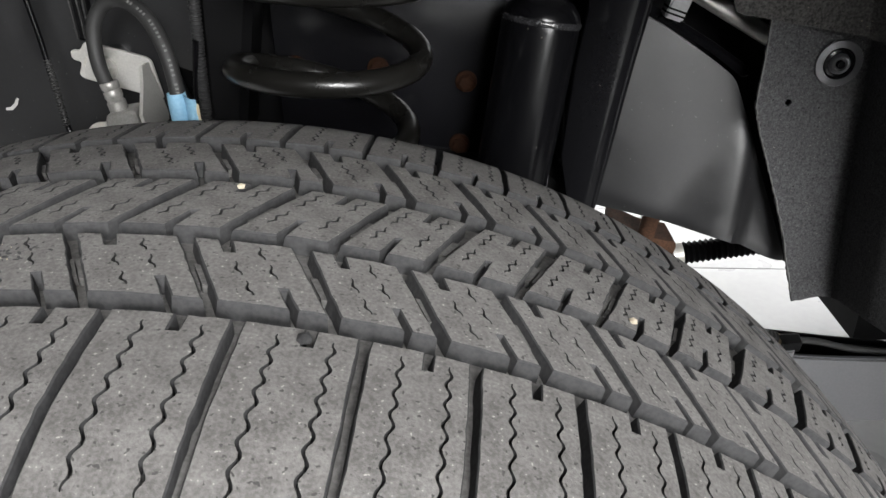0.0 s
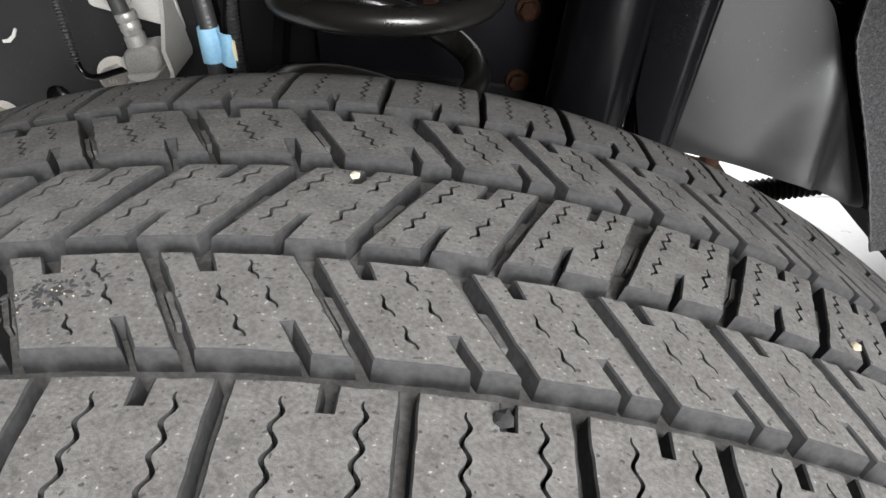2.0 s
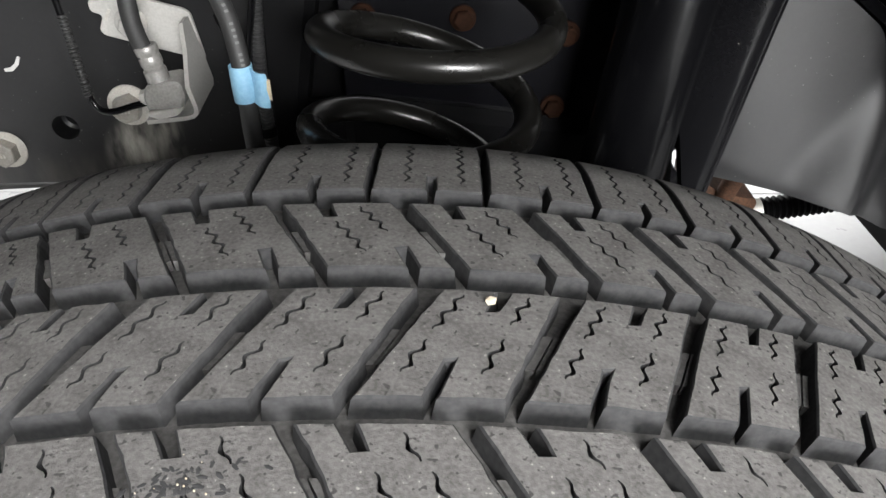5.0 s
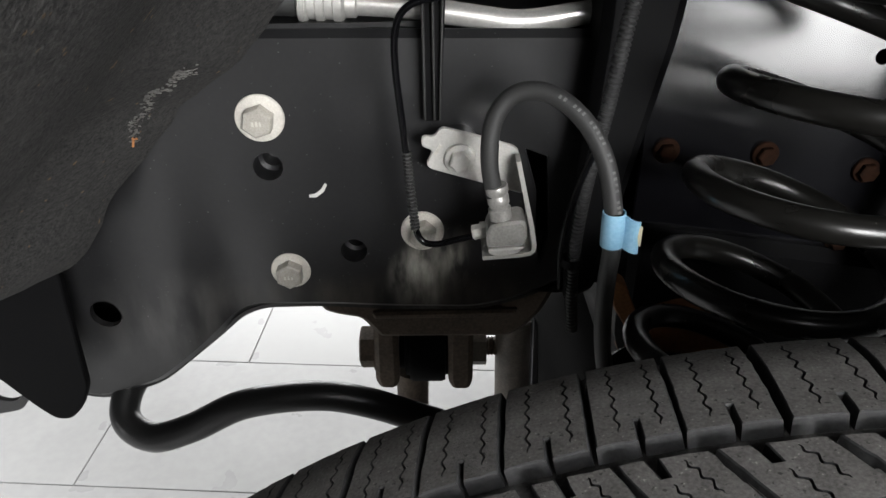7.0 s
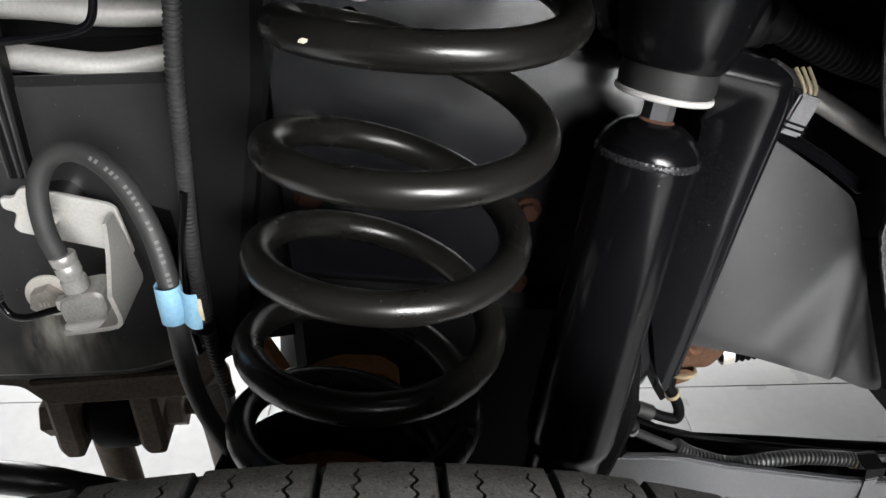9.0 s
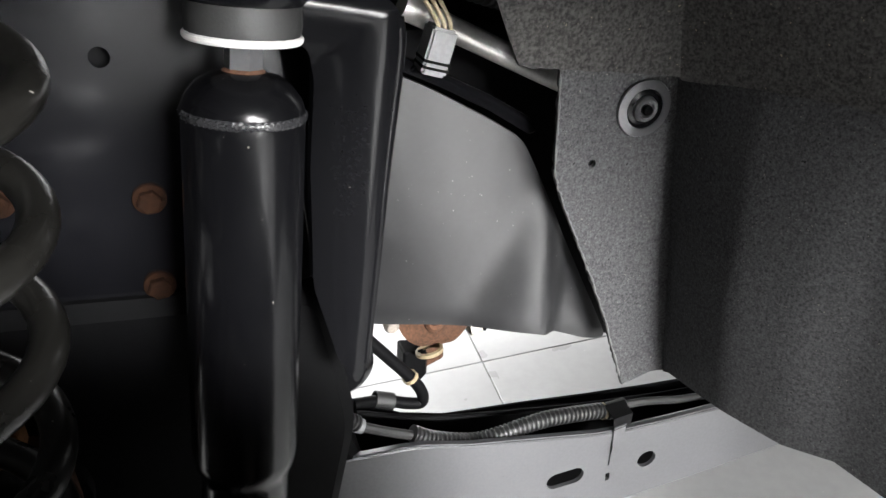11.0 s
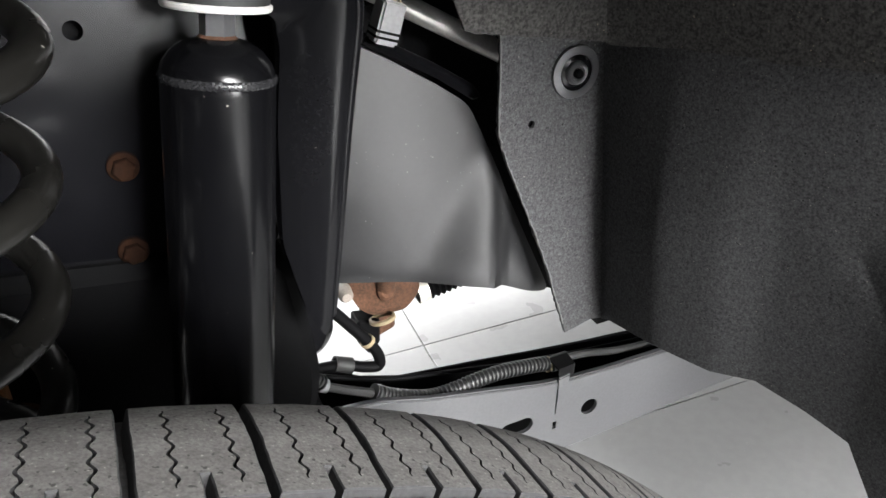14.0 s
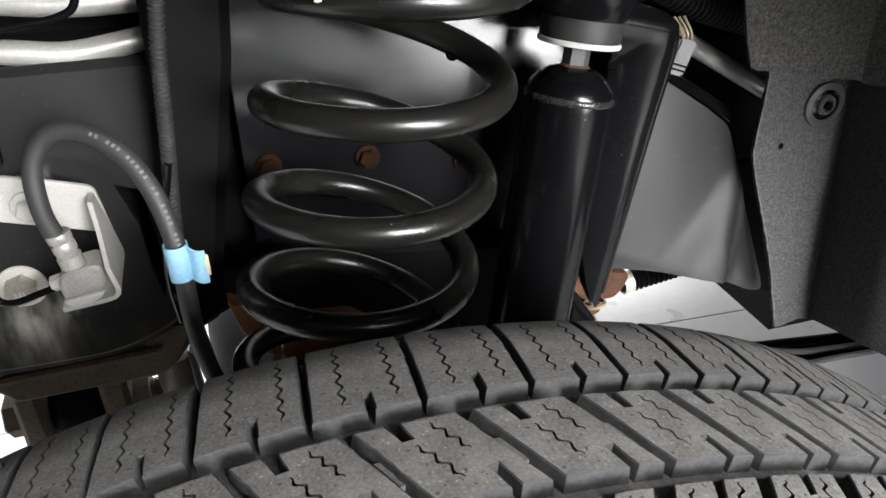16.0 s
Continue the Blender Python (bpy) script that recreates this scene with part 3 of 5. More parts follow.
part("web", bent(slab(WEB[:8] + rounded(WEB, 0.012, 3)[32:], holes, flat_xz(FY), 0.006, bevel=0.0045), rail_dent), FRAME, frame_rail)
# Rail paint swapped for black here: shade of spring and shock as colour.
part("recessed_web", slab([(-0.24, 0.839), (-0.10, 0.838), (0.06, 0.830), (0.118, 0.80), (0.100, 0.642), (0.0, 0.657), (-0.12, 0.674), (-0.198, 0.664), (-0.245, 0.655)], [], flat_xz(FY + 0.030), 0.004), DARK, frame_rail, "rail side set back and blacked for shade behind the spring")
for hx_, hz_, hr_ in ((-0.396, 0.753, 0.0099), (-0.344, 0.689, 0.0093)):
    part("hole_sleeve", lathe([(hr_, 0.003), (hr_ * 0.98, 0.016), (hr_ * 0.72, 0.018), (hr_ * 0.70, 0.032), (0.0, 0.032)], along((hx_, FY, hz_), (hx_, FY + 0.1, hz_)), 24), FRAME, frame_rail)
part("inner_web", slab(rail_outline, [], flat_xz(FY + 0.066), 0.004), FRAME, frame_rail)
part("edge_flange", shell([[(x, FY + (0.005 if x < -0.187 else 0.031), z), (x, FY + 0.0675, z)] for x, z in rail_outline + rail_outline[:1]], 0.003), FRAME, frame_rail)


REAR = [(0.110, 0.806), (0.132, 0.796), (0.157, 0.782), (0.190, 0.760), (0.214, 0.742), (0.226, 0.715), (0.237, 0.686), (0.260, 0.630), (0.284, 0.572), (0.265, 0.579), (0.245, 0.591), (0.223, 0.602), (0.191, 0.612), (0.150, 0.624), (0.095, 0.638)]


def rear_face(u, v, h):
    """Leans back towards its top, with soft pressed swells and a rolled rear edge."""
    edge = max(u - 0.204 - (0.742 - v) * 0.33, 0)
    under = max(0.016 - (v - 0.638 + (u - 0.095) * 0.35), 0)
    crest = 0.228 + (v - 0.6285) * 0.06
    wide = max(0.060 - 0.62 * (v - 0.63), 0.014)
    side = 1 - (crest - u) / wide if u < crest else 1 - (u - crest) / 0.014
    side = min(max(side, 0.0), 1.0)
    swell = 0.0085 * min(max((0.715 - v) / 0.08, 0), 1) * side * side * (3 - 2 * side) - 14.0 * under * under + 0.0012 * math.sin((u - 0.1) * 24) * math.sin((v - 0.6) * 14)
    return Vector((u, 0.5715 + (v - 0.572) * 0.025 - swell + 9.0 * edge * edge + h, v))


def dense_slab(outline, place, depth, step=0.006):
    """A plate over the outline, cut fine enough to follow a bent face."""
    bm = bmesh.new()
    loop = [bm.verts.new((u, v, 0)) for u, v in outline]
    bm.faces.new(loop)
    us, vs = [u for u, v in outline], [v for u, v in outline]
    for lo, hi, n in ((min(us), max(us), (1, 0, 0)), (min(vs), max(vs), (0, 1, 0))):
        for k in range(1, int((hi - lo) / step)):
            w = lo + k * step
            bmesh.ops.bisect_plane(bm, geom=bm.verts[:] + bm.edges[:] + bm.faces[:], plane_co=(w, w, 0), plane_no=n)
    made = bmesh.ops.extrude_face_region(bm, geom=bm.faces[:])
    low = {q for q in made["geom"] if isinstance(q, bmesh.types.BMVert)}
    for q in bm.verts:
        q.co = place(q.co.x, q.co.y, depth if q in low else 0.0)
    return bm


part("rear_section", dense_slab(rounded(REAR, 0.008, 3), rear_face, 0.004), FRAME, frame_rail, "lighter-lit pressed rear section")


def hex_loop(r, turn=0.0):
    return [(r * math.cos(math.pi / 3 * k + turn), r * math.sin(math.pi / 3 * k + turn)) for k in range(6)]


def flange_bolt(x, y, z, flange, head, high, mat, label, turn=0.2, name="flange_bolt", group="chassis bolts", face=(0, -1, 0)):
    """A hexagon bolt with a round flange, on a face that looks along face."""
    at = along((x, y, z), Vector((x, y, z)) + Vector(face))
    ob = thing(name, label, "bolt", group)
    part("flange", lathe([(0, 0), (flange, 0), (flange, 0.0016), (flange * 0.96, 0.0023), (head * 1.0, 0.0030), (0, 0.0030)], at, 36), mat, ob)
    hx = lambda u, v, h: at @ Vector((u, v, high - h))
    top = BOLT_HEAD if mat is BOLT else mat
    nut = part("head", slab(hex_loop(head, turn), [], hx, high - 0.0025, bevel=0.0008), top, ob, smooth=0.4)
    part("head_face", lathe([(0, high + 0.0002), (head * 0.70, high + 0.0002), (head * 0.76, high - 0.0004), (head * 0.70, high - 0.002)], at, 28), top, nut)
    if mat is BOLT:
        # stamped marks that cannot be read
        for k in (-1, 0, 1):
            c = 0.0024 * k
            part("stamped_bar", slab([(c - 0.0007, -0.0016), (c + 0.0007, -0.0016), (c + 0.0005, 0.0016 - 0.0006 * abs(k)), (c - 0.0006, 0.0014)], [], lambda u, v, h: at @ Vector((u, v, high + 0.0005 - h)), 0.0004), BOLT, nut)
    return ob


RUSTY_BOLTS = ((-0.134, 0.758), (-0.068, 0.755), (0.0018, 0.7425), (-0.0045, 0.6895))
plated = "plated hexagon flange bolt in the black chassis rail"
flange_bolt(-0.397, FY + 0.001, 0.787, 0.0158, 0.0103, 0.0115, BOLT, plated, 0.35)
flange_bolt(-0.3895, FY + 0.001, 0.6735, 0.0140, 0.0098, 0.0112, BOLT, plated, 0.52)
flange_bolt(-0.296, FY + 0.001, 0.7045, 0.0148, 0.0100, 0.0112, BOLT, plated, 0.30)
for x, z in RUSTY_BOLTS:
    flange_bolt(x, 0.5828, z, 0.0088, 0.0066, 0.0075, RUST_DARK, "dull rusty bolt in the rail behind the coil spring", 0.1, group="rusty bolts")

mark = [(-0.371, 0.731), (-0.366, 0.731), (-0.361, 0.735), (-0.3585, 0.740), (-0.3600, 0.741), (-0.363, 0.7365), (-0.367, 0.7335), (-0.371, 0.7330)]
thing("paint_mark", "short curved white paint mark on the chassis rail", "paint mark", bm=slab(mark, [], flat_xz(FY - 0.0006), 0.0012), mat=CHALK)

# ---- steel pipes along the rail ----
pipes = thing("coolant_pipe", "bare aluminium pipe with a crimped collar along the chassis rail", "pipe")
part("lower_pipe", tube([(-0.3468, 0.5880, 0.8543), (-0.3012, 0.5880, 0.8511), (-0.2626, 0.5860, 0.8458), (-0.2353, 0.5850, 0.8426), (-0.2049, 0.5860, 0.8456), (-0.1643, 0.5890, 0.8515)], 0.0072), ALU, pipes)
collar = part("collar", lathe([(0.0, -0.018), (0.0112, -0.018), (0.0122, -0.0172), (0.0122, -0.0128), (0.0106, -0.0118), (0.0106, -0.0075), (0.0116, -0.0068), (0.0116, -0.0022), (0.0102, -0.0014), (0.0102, 0.0030), (0.0116, 0.0038), (0.0116, 0.0085), (0.0104, 0.0095), (0.0086, 0.0105), (0.0084, 0.0165), (0.0075, 0.0175), (0.0, 0.018)],
     along((-0.3498, 0.5880, 0.8543), (-0.3012, 0.5880, 0.8511)), 40), ALU, pipes, "crimped aluminium collar", 0.35)
part("crimp_band", lathe([(0.0123, -0.0162), (0.0127, -0.0158), (0.0127, -0.0142), (0.0123, -0.0138)], along((-0.3498, 0.5880, 0.8543), (-0.3012, 0.5880, 0.8511)), 40), ALU, collar)
part("rubber_end", tube([(-0.3681, 0.5880, 0.8554), (-0.4228, 0.5880, 0.8577), (-0.5037, 0.5900, 0.8601)], 0.0095), HOSE, pipes, "black rubber hose end")
thing("coolant_pipe", "bare aluminium pipe behind the collared one", "pipe",
      bm=tube([(-0.4025, 0.6060, 0.8744), (-0.2910, 0.6060, 0.8719), (-0.2200, 0.6040, 0.8655), (-0.1185, 0.6080, 0.8692)], 0.0075), mat=ALU)

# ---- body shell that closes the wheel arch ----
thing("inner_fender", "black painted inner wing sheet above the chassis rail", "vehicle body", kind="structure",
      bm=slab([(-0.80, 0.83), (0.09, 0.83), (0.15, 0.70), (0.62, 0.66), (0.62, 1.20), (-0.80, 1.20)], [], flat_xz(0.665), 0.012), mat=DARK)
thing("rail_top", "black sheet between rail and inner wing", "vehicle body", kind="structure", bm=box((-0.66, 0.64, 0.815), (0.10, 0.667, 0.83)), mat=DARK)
# Added dark sheets where bright background would show between rail and liner.
rail_end = thing("rail_end", "black sheets added to close bright gaps at the sloping rail end", "vehicle body", kind="structure",
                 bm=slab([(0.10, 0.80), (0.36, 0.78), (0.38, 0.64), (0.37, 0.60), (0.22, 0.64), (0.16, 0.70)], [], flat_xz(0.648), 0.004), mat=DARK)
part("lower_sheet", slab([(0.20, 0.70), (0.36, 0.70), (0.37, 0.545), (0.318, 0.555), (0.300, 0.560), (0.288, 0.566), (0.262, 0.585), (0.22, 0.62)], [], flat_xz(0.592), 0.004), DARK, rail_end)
# Arch roof stays out of view; its height is set to shade the rail.
arch = [[(-0.119 + (0.60 if a < 0 else 0.70) * math.sin(a) * w, y, 0.46 + 0.605 * math.cos(a) + dz) for a in [radians(-80 + 8 * k) for k in range(21)]] for y, w, dz in ((0.035, 1.0, 0.0), (0.05, 1.02, 0.015), (0.30, 1.03, 0.02), (0.665, 1.03, 0.02))]
thing("arch_roof", "unseen wheel arch roof over the tyre, lowered to shade the rail", "vehicle body", kind="structure", bm=shell(arch, 0.004), mat=FELT)
# Unseen stand-in for the underside, closing off light from above.
thing("underbody", "unseen plain dark box closing off the vehicle underside", "vehicle body", kind="structure", bm=box((-0.62, 0.68, 0.95), (3.2, 1.78, 1.2)), mat=DARK)
# Invented box, kept out of sight, that holds rear light off the near floor.
thing("floor_pan", "unseen dark box low under the vehicle, shading the near floor", "vehicle body", kind="structure", bm=box((0.46, 0.74, 0.37), (3.2, 1.76, 0.946)), mat=DARK)
# Unseen wing; the sill reaches down to 0.30 to keep lamps off the floor.
thing("body_side", "unseen white outer wing, its sill dropped to block floor light", "vehicle body", kind="structure",
      bm=slab([(-0.72, 0.60)] + [(x, z) for x, y, z in arch[0]] + [(0.60, 0.30), (2.2, 0.30), (2.2, 1.25), (-0.72, 1.25)], [], flat_xz(0.036), 0.004), mat=BODYWHITE)
# Unseen skin added so black parts do not mirror the white wing.
thing("wing_lining", "unseen black lining that darkens reflections inside the wing", "vehicle body", kind="structure",
      bm=slab([(-0.72, 0.60)] + [(x, z) for x, y, z in arch[0]] + [(0.60, 0.30), (2.2, 0.30), (2.2, 1.25), (-0.72, 1.25)], [], flat_xz(0.0405), 0.004), mat=DARK)
plate = [(-0.150, 0.675), (0.082, 0.672), (0.082, 0.90), (-0.150, 0.90)]


def tower_bend(x, z):
    """Upright below, leaning back towards the top."""
    d = z - 0.785
    return 0.5830 + 0.15 * (d + math.sqrt(d * d + 0.0002)) / 2


thing("spring_tower_plate", "gloss black tower plate behind the coil spring, reflecting daylight", "vehicle body",
                    bm=bent(slab(rounded(plate, 0.006), [circle(-0.0045, 0.8177, 0.005), circle(-0.1025, 0.862, 0.006)], flat_xz(0.0), 0.004, bevel=0.001), tower_bend), mat=PLATE)

flange_bolt(-0.0954, 0.5975, 0.8828, 0.0125, 0.0075, 0.0075, ZINC, "pale plated bolt in the gloss black tower plate", 0.4, group="small bolts")

# ---- spring tower post ----
post = [(-0.190, 0.90), (-0.140, 0.90), (-0.147, 0.84), (-0.163, 0.76), (-0.180, 0.67), (-0.200, 0.66), (-0.198, 0.75), (-0.192, 0.84)]
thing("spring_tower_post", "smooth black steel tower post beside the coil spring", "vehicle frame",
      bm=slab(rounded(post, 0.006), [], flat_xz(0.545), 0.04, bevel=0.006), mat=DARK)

# ---- coil spring ----
AX = Vector((0.2047, 0.030, 1.0)).normalized()
E1 = (Vector((1, 0, 0)) - AX * AX.x).normalized()
E2 = AX.cross(E1)
SP0, SP_R, SP_PITCH, SP_WIRE = Vector((-0.0851, 0.4707, 0.8025)), 0.0586, 0.0521, 0.0076


def spring_point(turns):
    a = 2 * math.pi * turns
    return SP0 + (E1 * math.cos(a) + E2 * math.sin(a)) * SP_R + AX * SP_PITCH * turns


coil = thing("coil_spring", "black coated steel coil spring with a soft sheen", "spring",
             bm=tube([spring_point(-3.25 + k / 40) for k in range(int(40 * 5.6))], SP_WIRE, 18, smoothed=False), mat=SPRING)

chip = bmesh.new()
bmesh.ops.create_icosphere(chip, subdivisions=1, radius=0.0013, matrix=Matrix.Translation((-0.1127, 0.4228, 0.8967)) @ Matrix.Diagonal((1.5, 0.5, 0.8, 1)))
part("paint_chip", chip, PEBBLE, coil, "small pale chip in the coating")

seat_at = along(SP0 - AX * 0.258, SP0)
seat = thing("spring_perch", "black steel spring perch on the axle, rust showing inside", "spring perch")
part("cup", lathe([(0.0, 0.052), (0.052, 0.052), (0.060, 0.062), (0.064, 0.080), (0.069, 0.088), (0.0715, 0.086), (0.069, 0.072), (0.066, 0.03), (0.060, -0.10), (0.0, -0.10)], seat_at, 48), GLOSS, seat)
part("bump_stop", lathe([(0.0, 0.085), (0.012, 0.084), (0.017, 0.078), (0.019, 0.066), (0.022, 0.056), (0.022, 0.02)], seat_at, 32), DARK, seat)
rust = lathe([(0.040, 0.0530), (0.0525, 0.0545), (0.0560, 0.0600)], seat_at, 64)
bmesh.ops.delete(rust, geom=[q for q in rust.verts if q.co.y < seat_at.translation.y + 0.034], context="VERTS")
part("rust_patch", rust, RUST, seat, "orange rust along the cup floor")

axle = thing("axle_bracket", "rusty steel axle bracket beneath the spring seat", "axle")
part("body", slab(rounded([(-0.146, 0.618), (-0.120, 0.622), (-0.075, 0.61), (-0.075, 0.56), (-0.11, 0.54), (-0.146, 0.57)], 0.012), [], flat_xz(0.552), 0.05, bevel=0.004), RUST_MID, axle)
part("rust_patch", slab(rounded([(-0.147, 0.648), (-0.138, 0.658), (-0.120, 0.662), (-0.095, 0.660), (-0.084, 0.652), (-0.085, 0.632), (-0.110, 0.626), (-0.138, 0.630)], 0.004), [], lambda u, v, h: Vector((u, 0.532 + h - 4.0 * (u + 0.115) ** 2, v)), 0.018, bevel=0.001), RUST, axle, "bare orange rust")
part("rust_sliver", slab(rounded([(-0.1745, 0.692), (-0.162, 0.684), (-0.153, 0.662), (-0.149, 0.640), (-0.156, 0.645), (-0.169, 0.667)], 0.003), [], lambda u, v, h: Vector((u, 0.532 + h, v)), 0.012, bevel=0.001), RUST, axle, "bare orange rust")
part("rust_boss", lathe([(0.0, 0.006), (0.013, 0.005), (0.016, 0.001), (0.016, -0.004)], along((-0.108, 0.551, 0.602), (-0.108, 0.45, 0.62)), 24), RUST, axle, "bare orange rust")
# Two added dark pieces that hide bright floor beside and behind the coil.
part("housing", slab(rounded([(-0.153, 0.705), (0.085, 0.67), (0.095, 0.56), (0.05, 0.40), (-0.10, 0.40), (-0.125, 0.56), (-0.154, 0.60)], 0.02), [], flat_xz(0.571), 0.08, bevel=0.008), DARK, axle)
part("side_wing", slab(rounded([(-0.232, 0.702), (-0.150, 0.702), (-0.150, 0.659), (-0.174, 0.657), (-0.179, 0.654), (-0.200, 0.648), (-0.232, 0.652)], 0.003), [], flat_xz(0.577), 0.006, bevel=0.001), DARK, axle, "black sheet added to cover a bright floor gap")
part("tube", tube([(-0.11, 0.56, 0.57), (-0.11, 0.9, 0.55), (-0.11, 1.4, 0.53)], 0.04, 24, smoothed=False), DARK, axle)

# ---- shock absorber ----
SH_T, SH_B = Vector((0.0588, 0.5347, 0.8190)), Vector((0.0200, 0.5129, 0.6000))
sh = along(SH_T, SH_B)
shock = thing("shock_absorber", "gloss black shock absorber with a welded cap, scuffed", "shock absorber")
part("body", lathe([(0.0, 0.001), (0.010, 0.0012), (0.016, 0.0028), (0.0215, 0.0065), (0.0262, 0.0125), (0.0278, 0.0175)] + [(0.0280, 0.026), (0.0280, 0.205), (0.0268, 0.212), (0.0245, 0.216), (0.0236, 0.222), (0.0236, 0.42), (0.0, 0.42)], sh, 48), GLOSS, shock)
bead = bmesh.new()
n = 120
beads = [[bead.verts.new(sh @ Vector(((rad + rip * ((k + j) % 2)) * math.cos(2 * math.pi * k / n), (rad + rip * ((k + j) % 2)) * math.sin(2 * math.pi * k / n), h + 0.00025 * ((k + j) % 2)))) for k in range(n)]
         for j, (rad, rip, h) in enumerate(((0.0274, 0.0, 0.0172), (0.0280, 0.0001, 0.0178), (0.0281, 0.0007, 0.0188), (0.0281, 0.0009, 0.0198), (0.0281, 0.0007, 0.0208), (0.0278, 0.0, 0.0220)))]
for a, b in zip(beads, beads[1:]):
    stitch(bead, a, b)
part("weld_bead", bead, WELD, shock, "shiny rippled weld bead", 0.15)
part("rod_nut", slab(hex_loop(0.0085, 0.3), [], lambda u, v, h: sh @ Vector((u, v, -0.012 + h)), 0.014, bevel=0.0006), ARM, shock, "bare steel rod nut")
part("rust_ring", lathe([(0.0090, 0.0022), (0.0098, 0.0010), (0.0082, -0.0003)], sh, 28), RUST_MID, shock, "thin rust ring")
mount = thing("shock_mount", "ribbed black rubber shock mount over a white washer", "rubber mount")
part("washer", lathe([(0.008, -0.0125), (0.0255, -0.0125), (0.0262, -0.0135), (0.0262, -0.0150), (0.0255, -0.0158), (0.008, -0.0158)], sh, 48), WHITE, mount, "white nylon washer")
rub = bmesh.new()
n = 48
ring = lambda rad, h, j: [rub.verts.new(sh @ Vector(((rad + (0.0007 * (k % 2) if j else 0)) * math.cos(2 * math.pi * k / n), (rad + (0.0007 * (k % 2) if j else 0)) * math.sin(2 * math.pi * k / n), h))) for k in range(n)]
rr = [ring(0.010, -0.0158, 0), ring(0.0244, -0.0158, 1), ring(0.0250, -0.020, 1), ring(0.0244, -0.0285, 1), ring(0.010, -0.0285, 0)]
for a, b in zip(rr, rr[1:]):
    stitch(rub, a, b)
part("bushing", rub, HOSE, mount, "ribbed rubber bushing")

tower = thing("shock_tower", "black pressed steel shock tower bracket bolted to the rail", "bracket")
part("dome", lathe([(0.010, -0.0287), (0.0255, -0.0287), (0.0285, -0.032), (0.032, -0.042), (0.037, -0.065), (0.039, -0.11), (0.0, -0.11)], along(SH_T, SH_B), 40), SATIN, tower)
arm_poly = [(0.060, 0.860), (0.088, 0.855), (0.112, 0.8485), (0.127, 0.8425), (0.1345, 0.834), (0.1348, 0.818), (0.1225, 0.760), (0.1098, 0.69), (0.0985, 0.627), (0.092, 0.622), (0.083, 0.643), (0.076, 0.69), (0.084, 0.76), (0.092, 0.805), (0.090, 0.822), (0.075, 0.829), (0.060, 0.833)]


def arm_face(u, v, h):
    """A rounded ridge inside the rear and upper edges, rolling back on both sides."""
    d = min(max(0.0985 + (v - 0.627) * 0.185 - u, 0.0), max(0.860 - 0.26 * (u - 0.06) - v, 0.0)) - 0.010
    return Vector((u, 0.5365 + (60.0 if d < 0 else 16.0) * d * d + h, v))


part("side_plate", dense_slab(rounded(arm_poly, 0.006), arm_face, 0.012, 0.004), SATIN, tower)
part("rolled_edge", tube([(0.1335, 0.5455, 0.830), (0.1330, 0.5450, 0.814), (0.1215, 0.5445, 0.758), (0.1090, 0.5445, 0.690), (0.0985, 0.5450, 0.633)], 0.0040, 16), SATIN, tower)
part("gusset", slab(rounded([(0.02, 0.90), (0.085, 0.90), (0.085, 0.845), (0.055, 0.848), (0.03, 0.858)], 0.006), [], flat_xz(0.553), 0.03, bevel=0.005), SATIN, tower)

# ---- brake hose and its bracket ----
bracket = thing("hose_bracket", "bright zinc plated brake hose bracket bolted to the rail", "bracket")
bp = [(-0.2825, 0.7895), (-0.262, 0.784), (-0.2385, 0.7768), (-0.2352, 0.7740), (-0.2310, 0.7440), (-0.2552, 0.7515), (-0.2895, 0.7620), (-0.2918, 0.7655), (-0.2875, 0.7745), (-0.2945, 0.7765), (-0.2945, 0.7840), (-0.2870, 0.7832)]
part("plate", slab(rounded(bp, 0.003), [], flat_xz(0.5475), 0.0028, bevel=0.0006), ZINC, bracket)
part("spacer", lathe([(0.0, 0.0), (0.011, 0.0), (0.012, 0.024), (0.0, 0.024)], along((-0.271, 0.550, 0.770), (-0.271, 0.60, 0.770)), 24), FRAME, bracket)
lip = [[(x, 0.5420 - d * w, z) for w in (0.0, 0.5, 1.0)] for x, z, d in ((-0.2352, 0.7745, 0.012), (-0.2325, 0.762, 0.024), (-0.2295, 0.748, 0.043), (-0.2272, 0.735, 0.043), (-0.2278, 0.7305, 0.043), (-0.2305, 0.7280, 0.043), (-0.236, 0.7268, 0.043), (-0.2585, 0.7250, 0.043))]
part("side_lip", shell(lip, 0.0026), ZINC, bracket)
part("stamped_bar", slab([(-0.2872, 0.7720), (-0.2835, 0.7785), (-0.2820, 0.7777), (-0.2857, 0.7712)], [], flat_xz(0.5470), 0.0008), BOLT, bracket)
flange_bolt(-0.271, 0.5465, 0.7695, 0.0098, 0.0066, 0.0085, ZINC, "small plated bolt holding the hose bracket", 0.2, group="small bolts")

hose = thing("brake_hose", "black rubber brake hose with faded pale print in a high loop", "hose")
HP = [(-0.2520, 0.5060, 0.7640), (-0.2555, 0.5060, 0.7853), (-0.2535, 0.5080, 0.8086), (-0.2425, 0.5080, 0.8234), (-0.2260, 0.5018, 0.8262), (-0.2090, 0.4915, 0.8166), (-0.1975, 0.4813, 0.7989), (-0.1920, 0.4740, 0.7762), (-0.1905, 0.4700, 0.7545), (-0.1910, 0.4710, 0.7245), (-0.1890, 0.4750, 0.6925), (-0.1830, 0.4830, 0.6575), (-0.1720, 0.4920, 0.6175)]
hose_tube = part("tube", tube(HP, 0.0051, 20, 8), HOSE, hose)
path = smooth_path(HP, 40)
